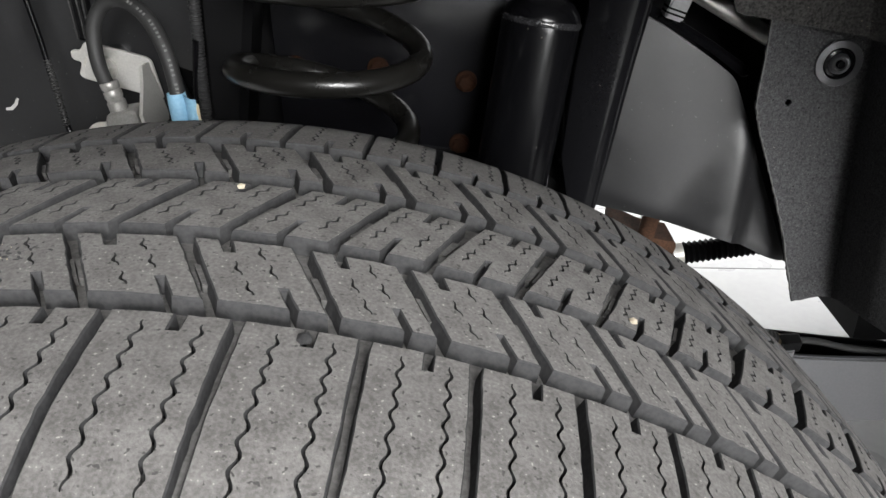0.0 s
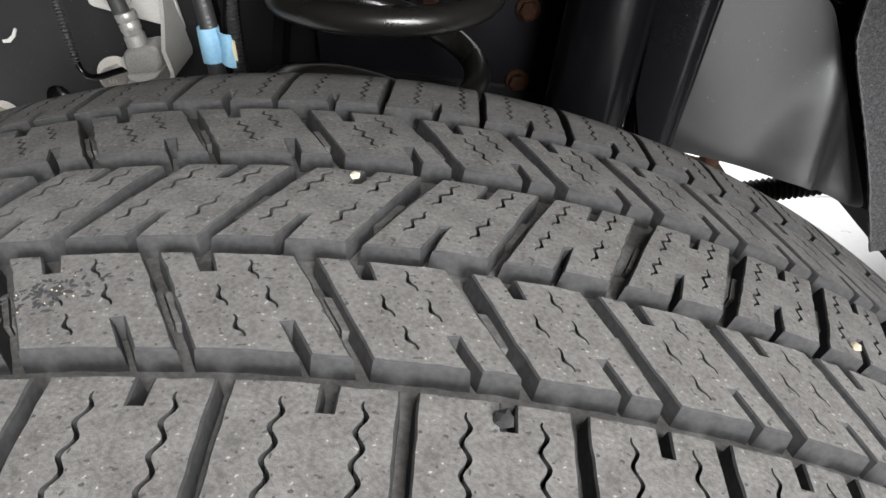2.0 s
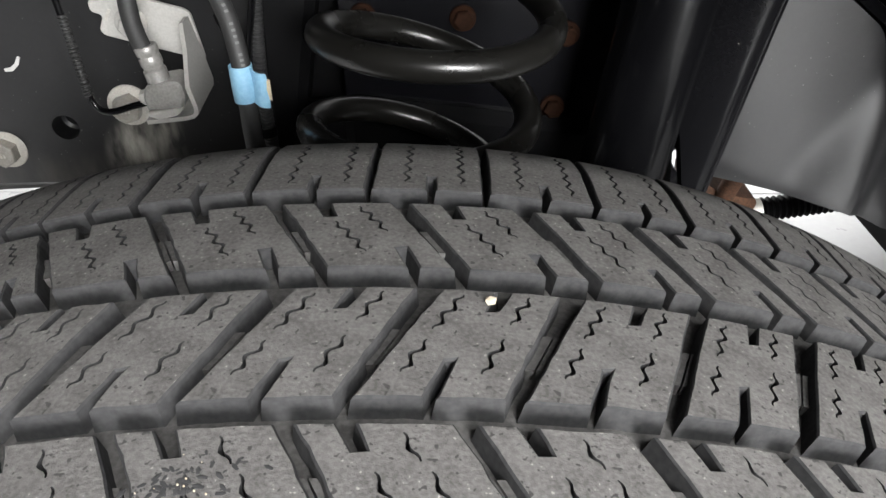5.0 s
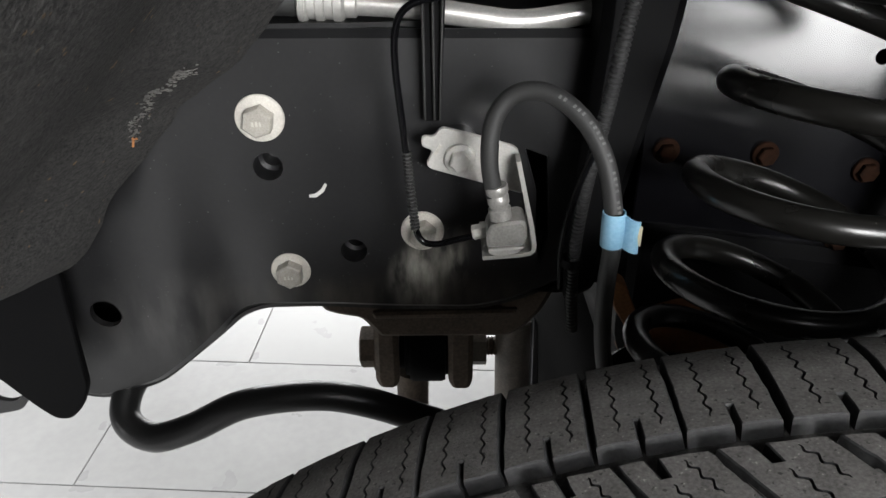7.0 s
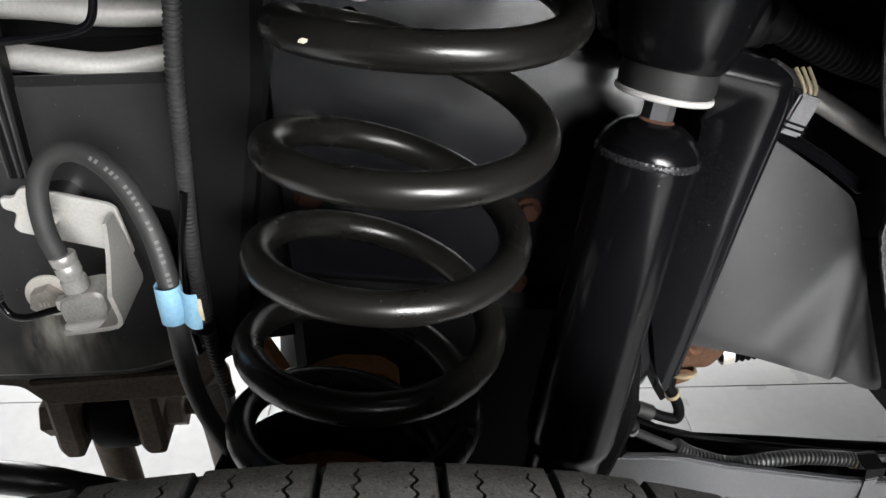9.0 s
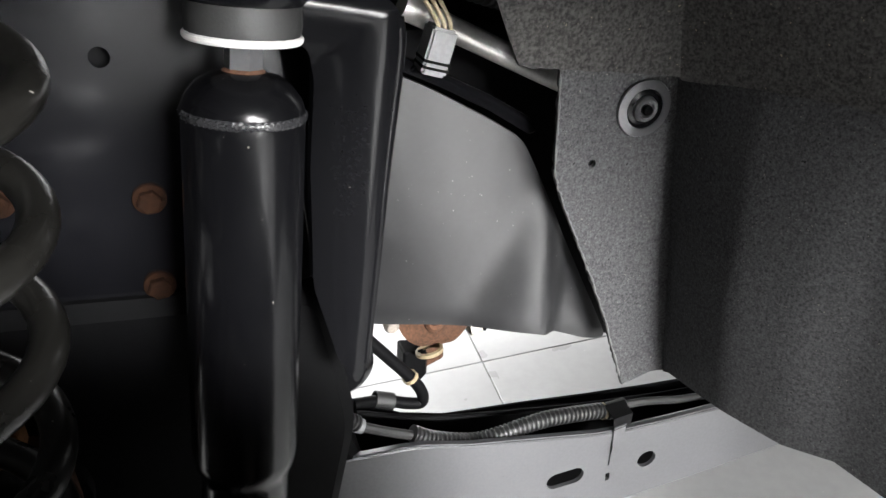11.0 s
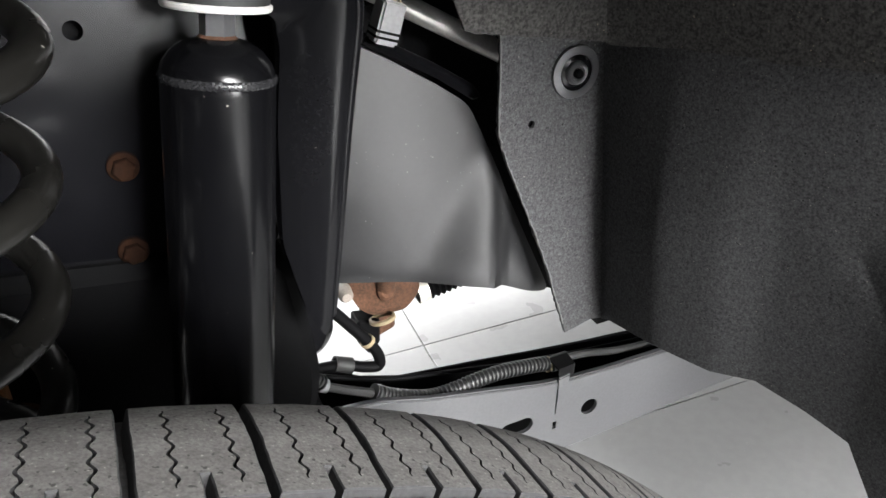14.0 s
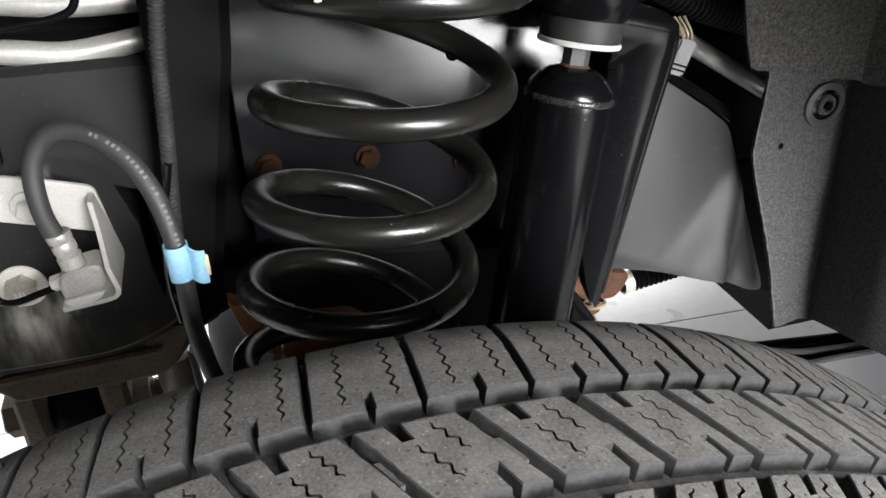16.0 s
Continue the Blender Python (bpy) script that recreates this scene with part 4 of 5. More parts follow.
for k in range(30):
    # faded print along the outer bend, as short bars
    i = 175 + k * 5
    if k in (2, 6, 12, 15, 20) or i + 3 >= len(path) or k > 24:
        continue
    t = (path[i + 1] - path[i]).normalized()
    side = Vector((0.42, -0.9, 0.12))
    side = (side - t * side.dot(t)).normalized()
    w = t.cross(side)
    c = path[i] + side * 0.00505
    bm = bmesh.new()
    vs = [bm.verts.new(c + t * a * 0.0007 + w * b * 0.0010 + side * h) for h in (0.0, 0.0003) for a, b in ((-1, -1), (1, -1), (1, 1), (-1, 1))]
    for f in ((4, 5, 6, 7), (0, 1, 5, 4), (1, 2, 6, 5), (2, 3, 7, 6), (3, 0, 4, 7)):
        bm.faces.new([vs[q] for q in f])
    part("print_bar", bm, INK, hose_tube)
part("ferrule", lathe([(0.0, -0.002), (0.0066, -0.002), (0.0066, 0.008), (0.0056, 0.0092), (0.0058, 0.0105), (0.0064, 0.0115), (0.0064, 0.0155), (0.0057, 0.0168), (0.0065, 0.0180), (0.0067, 0.0215), (0.0062, 0.0225), (0.0, 0.0225)],
     along((-0.2478, 0.5055, 0.7485), (-0.2518, 0.5060, 0.7725)), 24), STEEL, hose, "crimped steel ferrule")
block_face = [(-0.2568, 0.7426), (-0.2550, 0.7482), (-0.2510, 0.7500), (-0.2373, 0.7520), (-0.2338, 0.7500), (-0.2330, 0.7417), (-0.2352, 0.7349), (-0.2558, 0.7338)]
part("end_block", slab(rounded(block_face, 0.0018), [], flat_xz(0.497), 0.019, bevel=0.0016), STEEL, hose, "dull steel end block")
part("end_foot", slab(rounded([(-0.2556, 0.7345), (-0.2344, 0.7362), (-0.2381, 0.7322), (-0.2491, 0.7293), (-0.2552, 0.7318)], 0.001), [], flat_xz(0.4945), 0.016, bevel=0.0008), ZINC, hose)
tape = thing("tape_flag", "pale blue tape wrapped round the brake hose as a flag", "tape")
part("wrap", lathe([(0.0056, -0.0100), (0.0062, -0.0100), (0.0064, 0.0), (0.0062, 0.0100), (0.0056, 0.0100)], along((-0.1912, 0.470, 0.7620), (-0.1915, 0.4705, 0.788)), 28), BLUE, tape)
flag = [[(-0.1860 + u * 0.0080, 0.4675 - 0.004 * math.sin(u * 2.6) + 0.002 * math.sin(v * 3), 0.7520 + v * 0.0195 - 0.003 * u) for v in (0, 0.25, 0.5, 0.75, 1)] for u in (0, 0.2, 0.4, 0.6, 0.8, 1.0)]
part("flag", shell(flag, 0.0007), BLUE, tape)
tip = [[(-0.1785 + u * 0.0022, 0.4667, 0.7515 + v * 0.012 + 0.0012 * (u * 3 % 2)) for v in (0, 0.3, 0.6, 1)] for u in (0, 0.5, 1.0)]
part("torn_edge", shell(tip, 0.0006), CREAM, tape, "cream torn tape edge")

line = thing("brake_line", "thin black steel brake line with a wound guard", "brake line")
LP = [(-0.2573, 0.5185, 0.7317), (-0.2722, 0.5190, 0.7279), (-0.2862, 0.5200, 0.7240), (-0.2947, 0.5215, 0.7257), (-0.2988, 0.5230, 0.7355), (-0.3012, 0.5260, 0.7601), (-0.3042, 0.5290, 0.7947), (-0.3074, 0.5300, 0.8296), (-0.3067, 0.5300, 0.8517), (-0.3008, 0.5300, 0.8638), (-0.2851, 0.5300, 0.8693), (-0.2462, 0.5300, 0.8727), (-0.2258, 0.5300, 0.8757), (-0.2171, 0.5300, 0.8828), (-0.2136, 0.5300, 0.9053), (-0.2126, 0.5300, 0.9466)]
part("pipe", tube(LP, 0.0021, 12, 6), GLOSS, line)
part("guard", ribbed([(-0.2978, 0.5225, 0.7326), (-0.2988, 0.5230, 0.7355), (-0.3012, 0.5260, 0.7601), (-0.3028, 0.5280, 0.7818)], 0.0030, 0.0022, 0.0009, 12), HOSE, line, "wound black guard")
part("union_nut", slab(hex_loop(0.0046, 0.2), [], lambda u, v, h: along((-0.2642, 0.5150, 0.7347), (-0.252, 0.5145, 0.7378)) @ Vector((u, v, h)), 0.009, bevel=0.0007), ZINC, line, "plated union nut")

strip = thing("cable_strip", "black ribbed plastic cable strip on the rail", "cable clip")
part("back", slab(rounded([(-0.2935, 0.872), (-0.2788, 0.872), (-0.2827, 0.787), (-0.2932, 0.787)], 0.002), [], flat_xz(0.563), 0.010, bevel=0.001), DARK, strip)
for x, low in ((-0.2934, -0.2930), (-0.2875, -0.2872), (-0.2815, -0.2838)):
    part("rib", slab([(x, 0.870), (x + 0.0017, 0.870), (low + 0.0013, 0.789), (low, 0.789)], [], flat_xz(0.5595), 0.005, bevel=0.0005), HOSE, strip)

tag = thing("cable_tag", "black tag with faded teal print above the cable strip", "tag", bm=slab(rounded([(-0.2975, 0.8815), (-0.2765, 0.8855), (-0.2745, 0.8740), (-0.2955, 0.8700)], 0.002), [], flat_xz(0.5570), 0.003, bevel=0.0006), mat=DARK)
for k in range(5):
    part("print_bar", slab([(-0.2950 + 0.0037 * k, 0.8800 + 0.0007 * k), (-0.2925 + 0.0037 * k, 0.8804 + 0.0007 * k), (-0.2920 + 0.0037 * k, 0.8745 + 0.0007 * k + 0.0006 * (k % 2)), (-0.2945 + 0.0037 * k, 0.8741 + 0.0007 * k)], [], flat_xz(0.5565), 0.0008), TEAL, tag)

conduit = thing("wire_conduit", "black corrugated wire conduit running down behind the brake hose", "wire conduit")
part("sleeve", ribbed([(-0.1733, 0.5160, 0.9355), (-0.1771, 0.5180, 0.8944), (-0.1828, 0.5210, 0.8589), (-0.1885, 0.5260, 0.8059), (-0.1941, 0.5330, 0.7598), (-0.1971, 0.5380, 0.7163), (-0.1961, 0.5420, 0.6732), (-0.1931, 0.5450, 0.6401)], 0.0044, 0.0029, 0.0010, 14), CONDUIT, conduit)
part("wire", tube([(-0.1901, 0.5230, 0.7939), (-0.2006, 0.5330, 0.7501), (-0.2056, 0.5370, 0.7114), (-0.2045, 0.5400, 0.6779)], 0.0022, 10), GLOSS, conduit)
part("tie", lathe([(0.0062, -0.003), (0.0072, -0.003), (0.0072, 0.003), (0.0062, 0.003)], along((-0.1985, 0.538, 0.70), (-0.197, 0.538, 0.75)), 16), DARK, conduit)

# ---- sway bar ----
sway = thing("sway_bar", "smooth black steel sway bar curving under the rail", "sway bar")
part("bar", tube([(-0.480, 0.67, 0.592), (-0.503, 0.635, 0.580), (-0.523, 0.602, 0.568), (-0.5335, 0.578, 0.554), (-0.5300, 0.561, 0.541), (-0.508, 0.552, 0.5335), (-0.477, 0.553, 0.5425), (-0.4340, 0.556, 0.5635), (-0.380, 0.557, 0.5705), (-0.341, 0.558, 0.5625), (-0.294, 0.560, 0.5415), (-0.24, 0.565, 0.517), (-0.12, 0.60, 0.47)], 0.0115, 22, 8), BARBLACK, sway)
part("bushing", lathe([(0.0115, -0.012), (0.020, -0.012), (0.021, 0.0), (0.020, 0.012), (0.0115, 0.012)], along((-0.492, 0.652, 0.584), (-0.503, 0.635, 0.578)), 24), HOSE, sway, "black rubber bushing")

# ---- track bar bracket ----
tb = thing("track_bar_bracket", "dirty brown cast bracket with a bolted rubber bushing under the rail", "suspension bracket")
TY, TZ = 0.622, 0.5660
part("casting", slab(rounded([(-0.3762, 0.636), (-0.330, 0.637), (-0.3271, 0.6270), (-0.2416, 0.6285), (-0.2376, 0.6393), (-0.2086, 0.6520), (-0.198, 0.6520), (-0.199, 0.642), (-0.2071, 0.624), (-0.2193, 0.6082), (-0.232, 0.5991), (-0.331, 0.5991), (-0.3350, 0.604), (-0.3449, 0.617), (-0.3619, 0.6203), (-0.3736, 0.6241)], 0.005), [], flat_xz(0.588), 0.075, bevel=0.005), CAST, tb)
# Black sheet that puts the shade of the hollow into colour.
part("pocket_back", slab([(-0.330, 0.640), (-0.235, 0.646), (-0.235, 0.622), (-0.330, 0.622)], [], flat_xz(0.600), 0.05), DARK, tb, "dark sheet standing in for shade in the bracket hollow")
part("ear", slab(rounded([(-0.337, 0.608), (-0.3185, 0.608), (-0.3185, 0.550), (-0.322, 0.5425), (-0.334, 0.5425), (-0.338, 0.551)], 0.004), [], flat_xz(0.594), 0.05, bevel=0.004), CAST, tb)
part("ear", slab(rounded([(-0.279, 0.608), (-0.2590, 0.608), (-0.2590, 0.550), (-0.262, 0.5410), (-0.275, 0.5410), (-0.279, 0.550)], 0.004), [], flat_xz(0.594), 0.05, bevel=0.004), CAST, tb)
ax_x = along((-0.3545, TY, TZ), (0.0, TY, TZ))
part("bushing", lathe([(0.0, 0.034), (0.018, 0.034), (0.018, 0.040), (0.0235, 0.041), (0.0240, 0.0445), (0.0275, 0.0445), (0.0288, 0.0475), (0.0288, 0.070), (0.0275, 0.073), (0.0235, 0.0735), (0.0230, 0.077), (0.018, 0.078), (0.018, 0.082), (0.0, 0.082)], ax_x, 32), DARK, tb, "black rubber bushing")
part("bolt_head", slab(hex_loop(0.0175, 0.05), [], lambda u, v, h: ax_x @ Vector((u, v, 0.003 + h)), 0.014, bevel=0.0015), CAST, tb)
part("nut", slab(hex_loop(0.0165, 0.2), [], lambda u, v, h: ax_x @ Vector((u, v, 0.094 + h)), 0.013, bevel=0.0015), NUT, tb, "worn steel nut")
for h in (0.0165, 0.0905):
    part("washer", lathe([(0.009, h - 0.0015), (0.0195, h - 0.0015), (0.0200, h), (0.0195, h + 0.0015), (0.009, h + 0.0015)], ax_x, 32), CAST, tb)
part("ledge", slab(rounded([(-0.336, 0.6270), (-0.226, 0.6290), (-0.230, 0.6240), (-0.250, 0.6215), (-0.335, 0.6210)], 0.002), [], flat_xz(0.5835), 0.008, bevel=0.002), CAST, tb)
part("thread", lathe([(0.0, 0.125), (0.0068, 0.125), (0.0078, 0.1235)] + [(0.0078 - 0.0009 * (k % 2), 0.1225 - 0.0013 * k) for k in range(13)], ax_x, 20), CAST, tb)
link = thing("sway_link", "dull brown steel sway bar link hanging below the bracket", "link rod")
part("rod", tube([(-0.309, 0.62, 0.545), (-0.310, 0.625, 0.48), (-0.312, 0.63, 0.30)], 0.0135, 18), CAST, link)
knuckle = thing("steering_knuckle", "bare grey steel arm and flange beside the tyre", "steering knuckle")
part("arm", tube([(-0.2245, 0.618, 0.600), (-0.2250, 0.620, 0.57), (-0.2240, 0.625, 0.53), (-0.2225, 0.63, 0.44), (-0.222, 0.64, 0.34)], 0.0150, 20), NUT, knuckle)
part("flange", slab(rounded([(-0.2125, 0.612), (-0.2085, 0.606), (-0.2045, 0.53), (-0.2045, 0.42), (-0.211, 0.42), (-0.2105, 0.50)], 0.003), [], flat_xz(0.598), 0.012, bevel=0.001), ARM, knuckle)

# ---- front liner and bumper bracket ----
EDGE = [(-0.318, 0.935), (-0.338, 0.905), (-0.356, 0.884), (-0.373, 0.864), (-0.395, 0.838), (-0.43, 0.814), (-0.446, 0.795), (-0.484, 0.755), (-0.506, 0.721), (-0.533, 0.699), (-0.582, 0.678), (-0.66, 0.652), (-0.75, 0.63)]
rows = []
fine = smooth_path([(x, 0.535, z) for x, z in EDGE], 5)
for k in range(9):
    w = k / 8
    rows.append([q + Vector((-0.060 * w + 0.024 * max(w - 0.12, 0) - 0.019 * math.exp(-((w - 0.30) / 0.085) ** 2), -0.40 * w, 0.058 * w - 0.022 * max(w - 0.12, 0) + 0.010 * math.sin(w * 6))) + Vector((noise.noise(q * 60) * 0.0015, 0, noise.noise(q * 60 + Vector((9, 0, 0))) * 0.0015)) * (1 if k == 0 else 0) for q in fine])
front_liner = thing("front_liner", "grimy black pressed felt wheel arch liner with a frayed cut edge", "wheel arch liner")
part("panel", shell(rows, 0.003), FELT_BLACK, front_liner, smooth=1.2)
rng = random.Random(5)
rim = [q + Vector((rng.gauss(0, 0.0005), -0.0006, rng.gauss(0, 0.0005))) for q in rows[0]]
part("frayed_rim", tube(rim, lambda w: 0.0011 + 0.0005 * math.sin(w * 90), 6, 3), INK, front_liner, "paler frayed cut edge")
SCUFF = smooth_path([(-0.4061, 0.4879, 0.8443), (-0.4079, 0.4725, 0.8484), (-0.4168, 0.4789, 0.8402), (-0.4245, 0.4725, 0.8373), (-0.4360, 0.4941, 0.8216), (-0.4423, 0.4876, 0.8176), (-0.4495, 0.5034, 0.8011)], 9)
OUT = Vector((0.58, -0.28, -0.76))
sb = bmesh.new()
for k in range(420):
    c = rng.choice(SCUFF) + Vector([rng.gauss(0, 0.0014) for i in range(3)])
    c += OUT * (0.0006 - rng.choice((0, 0.0003)))
    bmesh.ops.create_icosphere(sb, subdivisions=1, radius=rng.uniform(0.0002, 0.0006), matrix=Matrix.Translation(c) @ Matrix.Diagonal((2.2, 0.6, 0.9, 1)))
tagged(part("scuff_patch", sb, SCUFFED, front_liner, "pale scuffed fibres along the edge"), kind="stuff")
sprig = tube([(-0.4500, 0.4990, 0.8060), (-0.4480, 0.4985, 0.8035), (-0.4492, 0.4990, 0.7990)], 0.0007, 8)
tube([(-0.4480, 0.4985, 0.8035), (-0.4455, 0.4980, 0.8040)], 0.0006, 8, bm=sprig, smoothed=False)
part("dry_sprig", sprig, RUST, front_liner, "dry orange plant sprig")

bumper = thing("bumper_bracket", "matt black plastic bumper bracket below the felt liner", "bracket")
part("panel", slab(rounded([(-0.532, 0.702), (-0.536, 0.60), (-0.545, 0.580), (-0.556, 0.570), (-0.566, 0.570), (-0.576, 0.580), (-0.600, 0.612), (-0.70, 0.66), (-0.70, 0.71), (-0.58, 0.70)], 0.006), [], flat_xz(0.5335), 0.006, bevel=0.001), DARK, bumper)
part("grey_plate", slab(rounded([(-0.575, 0.600), (-0.60, 0.565), (-0.66, 0.552), (-0.72, 0.56), (-0.72, 0.66), (-0.60, 0.635)], 0.006), [circle(-0.607, 0.588, 0.014)], flat_xz(0.549), 0.004, bevel=0.001), FRAME, bumper)

# ---- rear liner ----
back_liner = thing("rear_liner", "dark grey felt wheel arch liner, folded and clipped", "wheel arch liner")
flat_poly = [(0.2285, 0.796), (0.2265, 0.7235), (0.2335, 0.701), (0.2465, 0.667), (0.2635, 0.620), (0.2853, 0.5458), (0.2995, 0.5490), (0.3085, 0.5508), (0.3150, 0.5500), (0.3204, 0.5487), (0.3186, 0.62), (0.3126, 0.706), (0.3044, 0.797)]


def flat_leaning(u, v, h):
    return Vector((u, 0.5580 + 0.0247 * (v - 0.7263) + h, v))


jag = []
for i in range(len(flat_poly)):
    a, b = Vector(flat_poly[i]), Vector(flat_poly[(i + 1) % len(flat_poly)])
    m = max(int((b - a).length / 0.003), 1) if i < 6 else 1
    for k in range(m):
        q = a.lerp(b, k / m)
        jag.append((q.x + (rng.gauss(0, 0.0004) if i < 6 and k else 0), q.y + (rng.gauss(0, 0.0004) if i < 6 and k else 0)))
smooth_edge = [Vector(a).lerp(Vector(b), k / 7) for a, b in zip(flat_poly[:5], flat_poly[1:6]) for k in range(7)]
part("flat_panel", slab(jag, [circle(0.2513, 0.7263, 0.0026, 10)], flat_leaning, 0.003, bevel=0.0006), FELT, back_liner)
cols = [(0.3030, 0.3188, 0.5560, 0.5487), (0.3035, 0.3188, 0.5445, 0.5540), (0.3055, 0.3200, 0.520, 0.5605), (0.3125, 0.3245, 0.490, 0.5648), (0.327, 0.339, 0.45, 0.5655), (0.337, 0.352, 0.424, 0.5711), (0.345, 0.363, 0.392, 0.5650), (0.352, 0.373, 0.365, 0.5563), (0.362, 0.385, 0.30, 0.46), (0.372, 0.393, 0.22, 0.40)]


def liner_column(s):
    """Top x, bottom x, y and bottom height at a share s of the way forward."""
    f = s * (len(cols) - 1)
    i = min(int(f), len(cols) - 2)
    return [p + (q - p) * (f - i) for p, q in zip(cols[i], cols[i + 1])]


rows = []
for k in range(31):
    w = k / 30
    line = []
    for j in range(46):
        s = j / 45
        xt, xb, y, zb = liner_column(s)
        diag = 0.60 - 0.24 * min(1, w * 1.6)
        share = s / diag if s < diag else max(0, 1 - (s - diag) / 0.40)
        pocket = -0.011 * share * share * (3 - 2 * share) * min(1, w * 7) * (1 - 0.6 * w ** 3)
        y += (0.0030 - 0.006 * w) * max(0, 1 - 9 * s)
        crease = 0.007 * math.exp(-((w - 0.52 - 0.7 * (s - 0.72)) / 0.03) ** 2) * min(1, max(0, (s - 0.66) * 12))
        line.append((xt + (xb - xt) * w + pocket + crease, y, 0.798 + 0.03 * s + (zb - 0.798 - 0.03 * s) * w))
    rows.append(line)
part("side_panel", shell(rows, -0.003), FELT, back_liner, smooth=1.2)
rim = [flat_leaning(u + rng.gauss(0, 0.0004), v, -0.0004) for u, v in smooth_edge]
part("frayed_rim", tube(rim, lambda w: 0.0007 + 0.0004 * math.sin(w * 160), 6, 2), INK, back_liner, "paler frayed cut edge")
ridge = [(0.1945, 0.5425, 0.8010), (0.199, 0.542, 0.799), (0.2105, 0.542, 0.7965), (0.2285, 0.542, 0.793), (0.262, 0.542, 0.7865), (0.287, 0.541, 0.7815), (0.297, 0.534, 0.7795), (0.311, 0.495, 0.785), (0.327, 0.447, 0.788), (0.340, 0.40, 0.794), (0.350, 0.35, 0.799), (0.362, 0.275, 0.810), (0.372, 0.195, 0.820)]
fine = smooth_path(ridge, 7)
rows = []
for k in range(10):
    w = k / 9
    rows.append([(q.x - (0.022 + 0.034 * max(0, 1 - (q.x - 0.19) / 0.06)) * w + (0.0008 * noise.noise(q * 300) if k == 0 else 0), q.y - 0.045 * w * w, q.z + 0.15 * w + (0.0010 * noise.noise(q * 350 + Vector((5, 0, 0))) if k == 0 else 0)) for q in fine])
lip = [q + Vector((-0.0012, -0.0006, 0.0004)) for q in fine if q.x > 0.296]
part("pressed_rim", tube(lip, 0.0017, 8, 1), FELT, back_liner, "", 1.2)
part("upper_panel", shell(rows, -0.004), FELT_TOP, back_liner, "brown-flecked upper felt panel", 1.2)
clip_at = along((0.2832, 0.5585, 0.7563), (0.2832, 0.40, 0.7563)) @ Matrix.Scale(1.22, 4)
clip = thing("liner_clip", "grey metal push clip with dark dish in the felt liner", "clip")
part("flange", lathe([(0.0098, 0.0), (0.0142, 0.0), (0.0146, 0.0008), (0.0142, 0.0016), (0.0102, 0.0022), (0.0098, 0.0016)], clip_at, 48), ARM, clip)
part("dish", lathe([(0.0100, 0.0016), (0.0085, 0.0004), (0.0066, 0.0010), (0.0060, 0.0020)], clip_at, 48), SATIN, clip, "dark dished ring")
boss = part("boss", lathe([(0.0066, 0.0008), (0.0062, 0.0030), (0.0050, 0.0042), (0.0040, 0.0040), (0.0035, 0.0022), (0.0, 0.0020)], clip_at, 36), ARM, clip)
part("pin", lathe([(0.0, 0.0054), (0.0022, 0.0052), (0.0026, 0.0044), (0.0026, 0.002)], clip_at, 16), SATIN, boss)

# ---- pipes and connector by the rear liner ----
bar = thing("brake_pipe", "bright bare aluminium pipe passing behind the felt liner", "pipe",
            bm=tube([(0.1522, 0.6030, 0.8211), (0.1813, 0.6050, 0.8044), (0.2092, 0.6080, 0.7879), (0.2370, 0.6110, 0.7714), (0.2678, 0.6140, 0.7535), (0.3065, 0.6180, 0.7306)], 0.0072, 20), mat=ALU)
plug = thing("wire_connector", "grey plastic connector clipped on the pipe", "connector")
cb = box((-0.0075, -0.008, -0.016), (0.0075, 0.008, 0.010), 0.0015)
cb.transform(pose(0.1660, 0.5850, 0.8023, 0, 20, 0))
part("body", cb, GREYPLAST, plug)
# raised black bands that draw groove shade on the connector
for k in range(2):
    cb = box((-0.0078, -0.0082, -0.0125 + 0.0035 * k), (0.0078, 0.0082, -0.0110 + 0.0035 * k))
    cb.transform(pose(0.1660, 0.5845, 0.8022, 0, 20, 0))
    part("groove", cb, DARK, plug)
for k in range(3):
    part("wire", tube([(0.1675 + 0.003 * k, 0.583, 0.8090), (0.1650 + 0.0035 * k, 0.581, 0.8165), (0.1615 + 0.004 * k, 0.589, 0.8260)], 0.0012, 8), CREAM, plug, "pale yellow wire")
heater = thing("heater_hose", "thick grey ribbed hose above the shock tower", "hose")
part("sleeve", ribbed([(0.1170, 0.6300, 0.9100), (0.1288, 0.6300, 0.8706), (0.1471, 0.6320, 0.8439), (0.1574, 0.6340, 0.8399)], 0.0145, 0.006, 0.0015, 20), HOSE, heater)
part("clamp", lathe([(0.0148, -0.004), (0.0168, -0.004), (0.0168, 0.004), (0.0148, 0.004)], along((0.1450, 0.6320, 0.8465), (0.1574, 0.6340, 0.8399)), 24), HOSE, heater, "black hose clamp")
second = thing("heater_hose", "black ribbed hose running behind the felt liner", "hose")
part("sleeve", ribbed([(0.1534, 0.6340, 0.8481), (0.1780, 0.6340, 0.8357), (0.2119, 0.6360, 0.8193), (0.2581, 0.6400, 0.8030), (0.3095, 0.6450, 0.7867)], 0.0115, 0.005, 0.0012, 18), HOSE, second)
part("cuff", lathe([(0.0118, -0.006), (0.0138, -0.006), (0.0138, 0.006), (0.0118, 0.006)], along((0.1637, 0.6340, 0.8429), (0.1780, 0.6340, 0.8357)), 22), HOSE, second)
strip_poly = [(0.1180, 0.8077), (0.1457, 0.7975), (0.1723, 0.7826), (0.1988, 0.7666), (0.2255, 0.7482), (0.2309, 0.7395), (0.2241, 0.7381), (0.1976, 0.7579), (0.1676, 0.7768), (0.1354, 0.7945)]
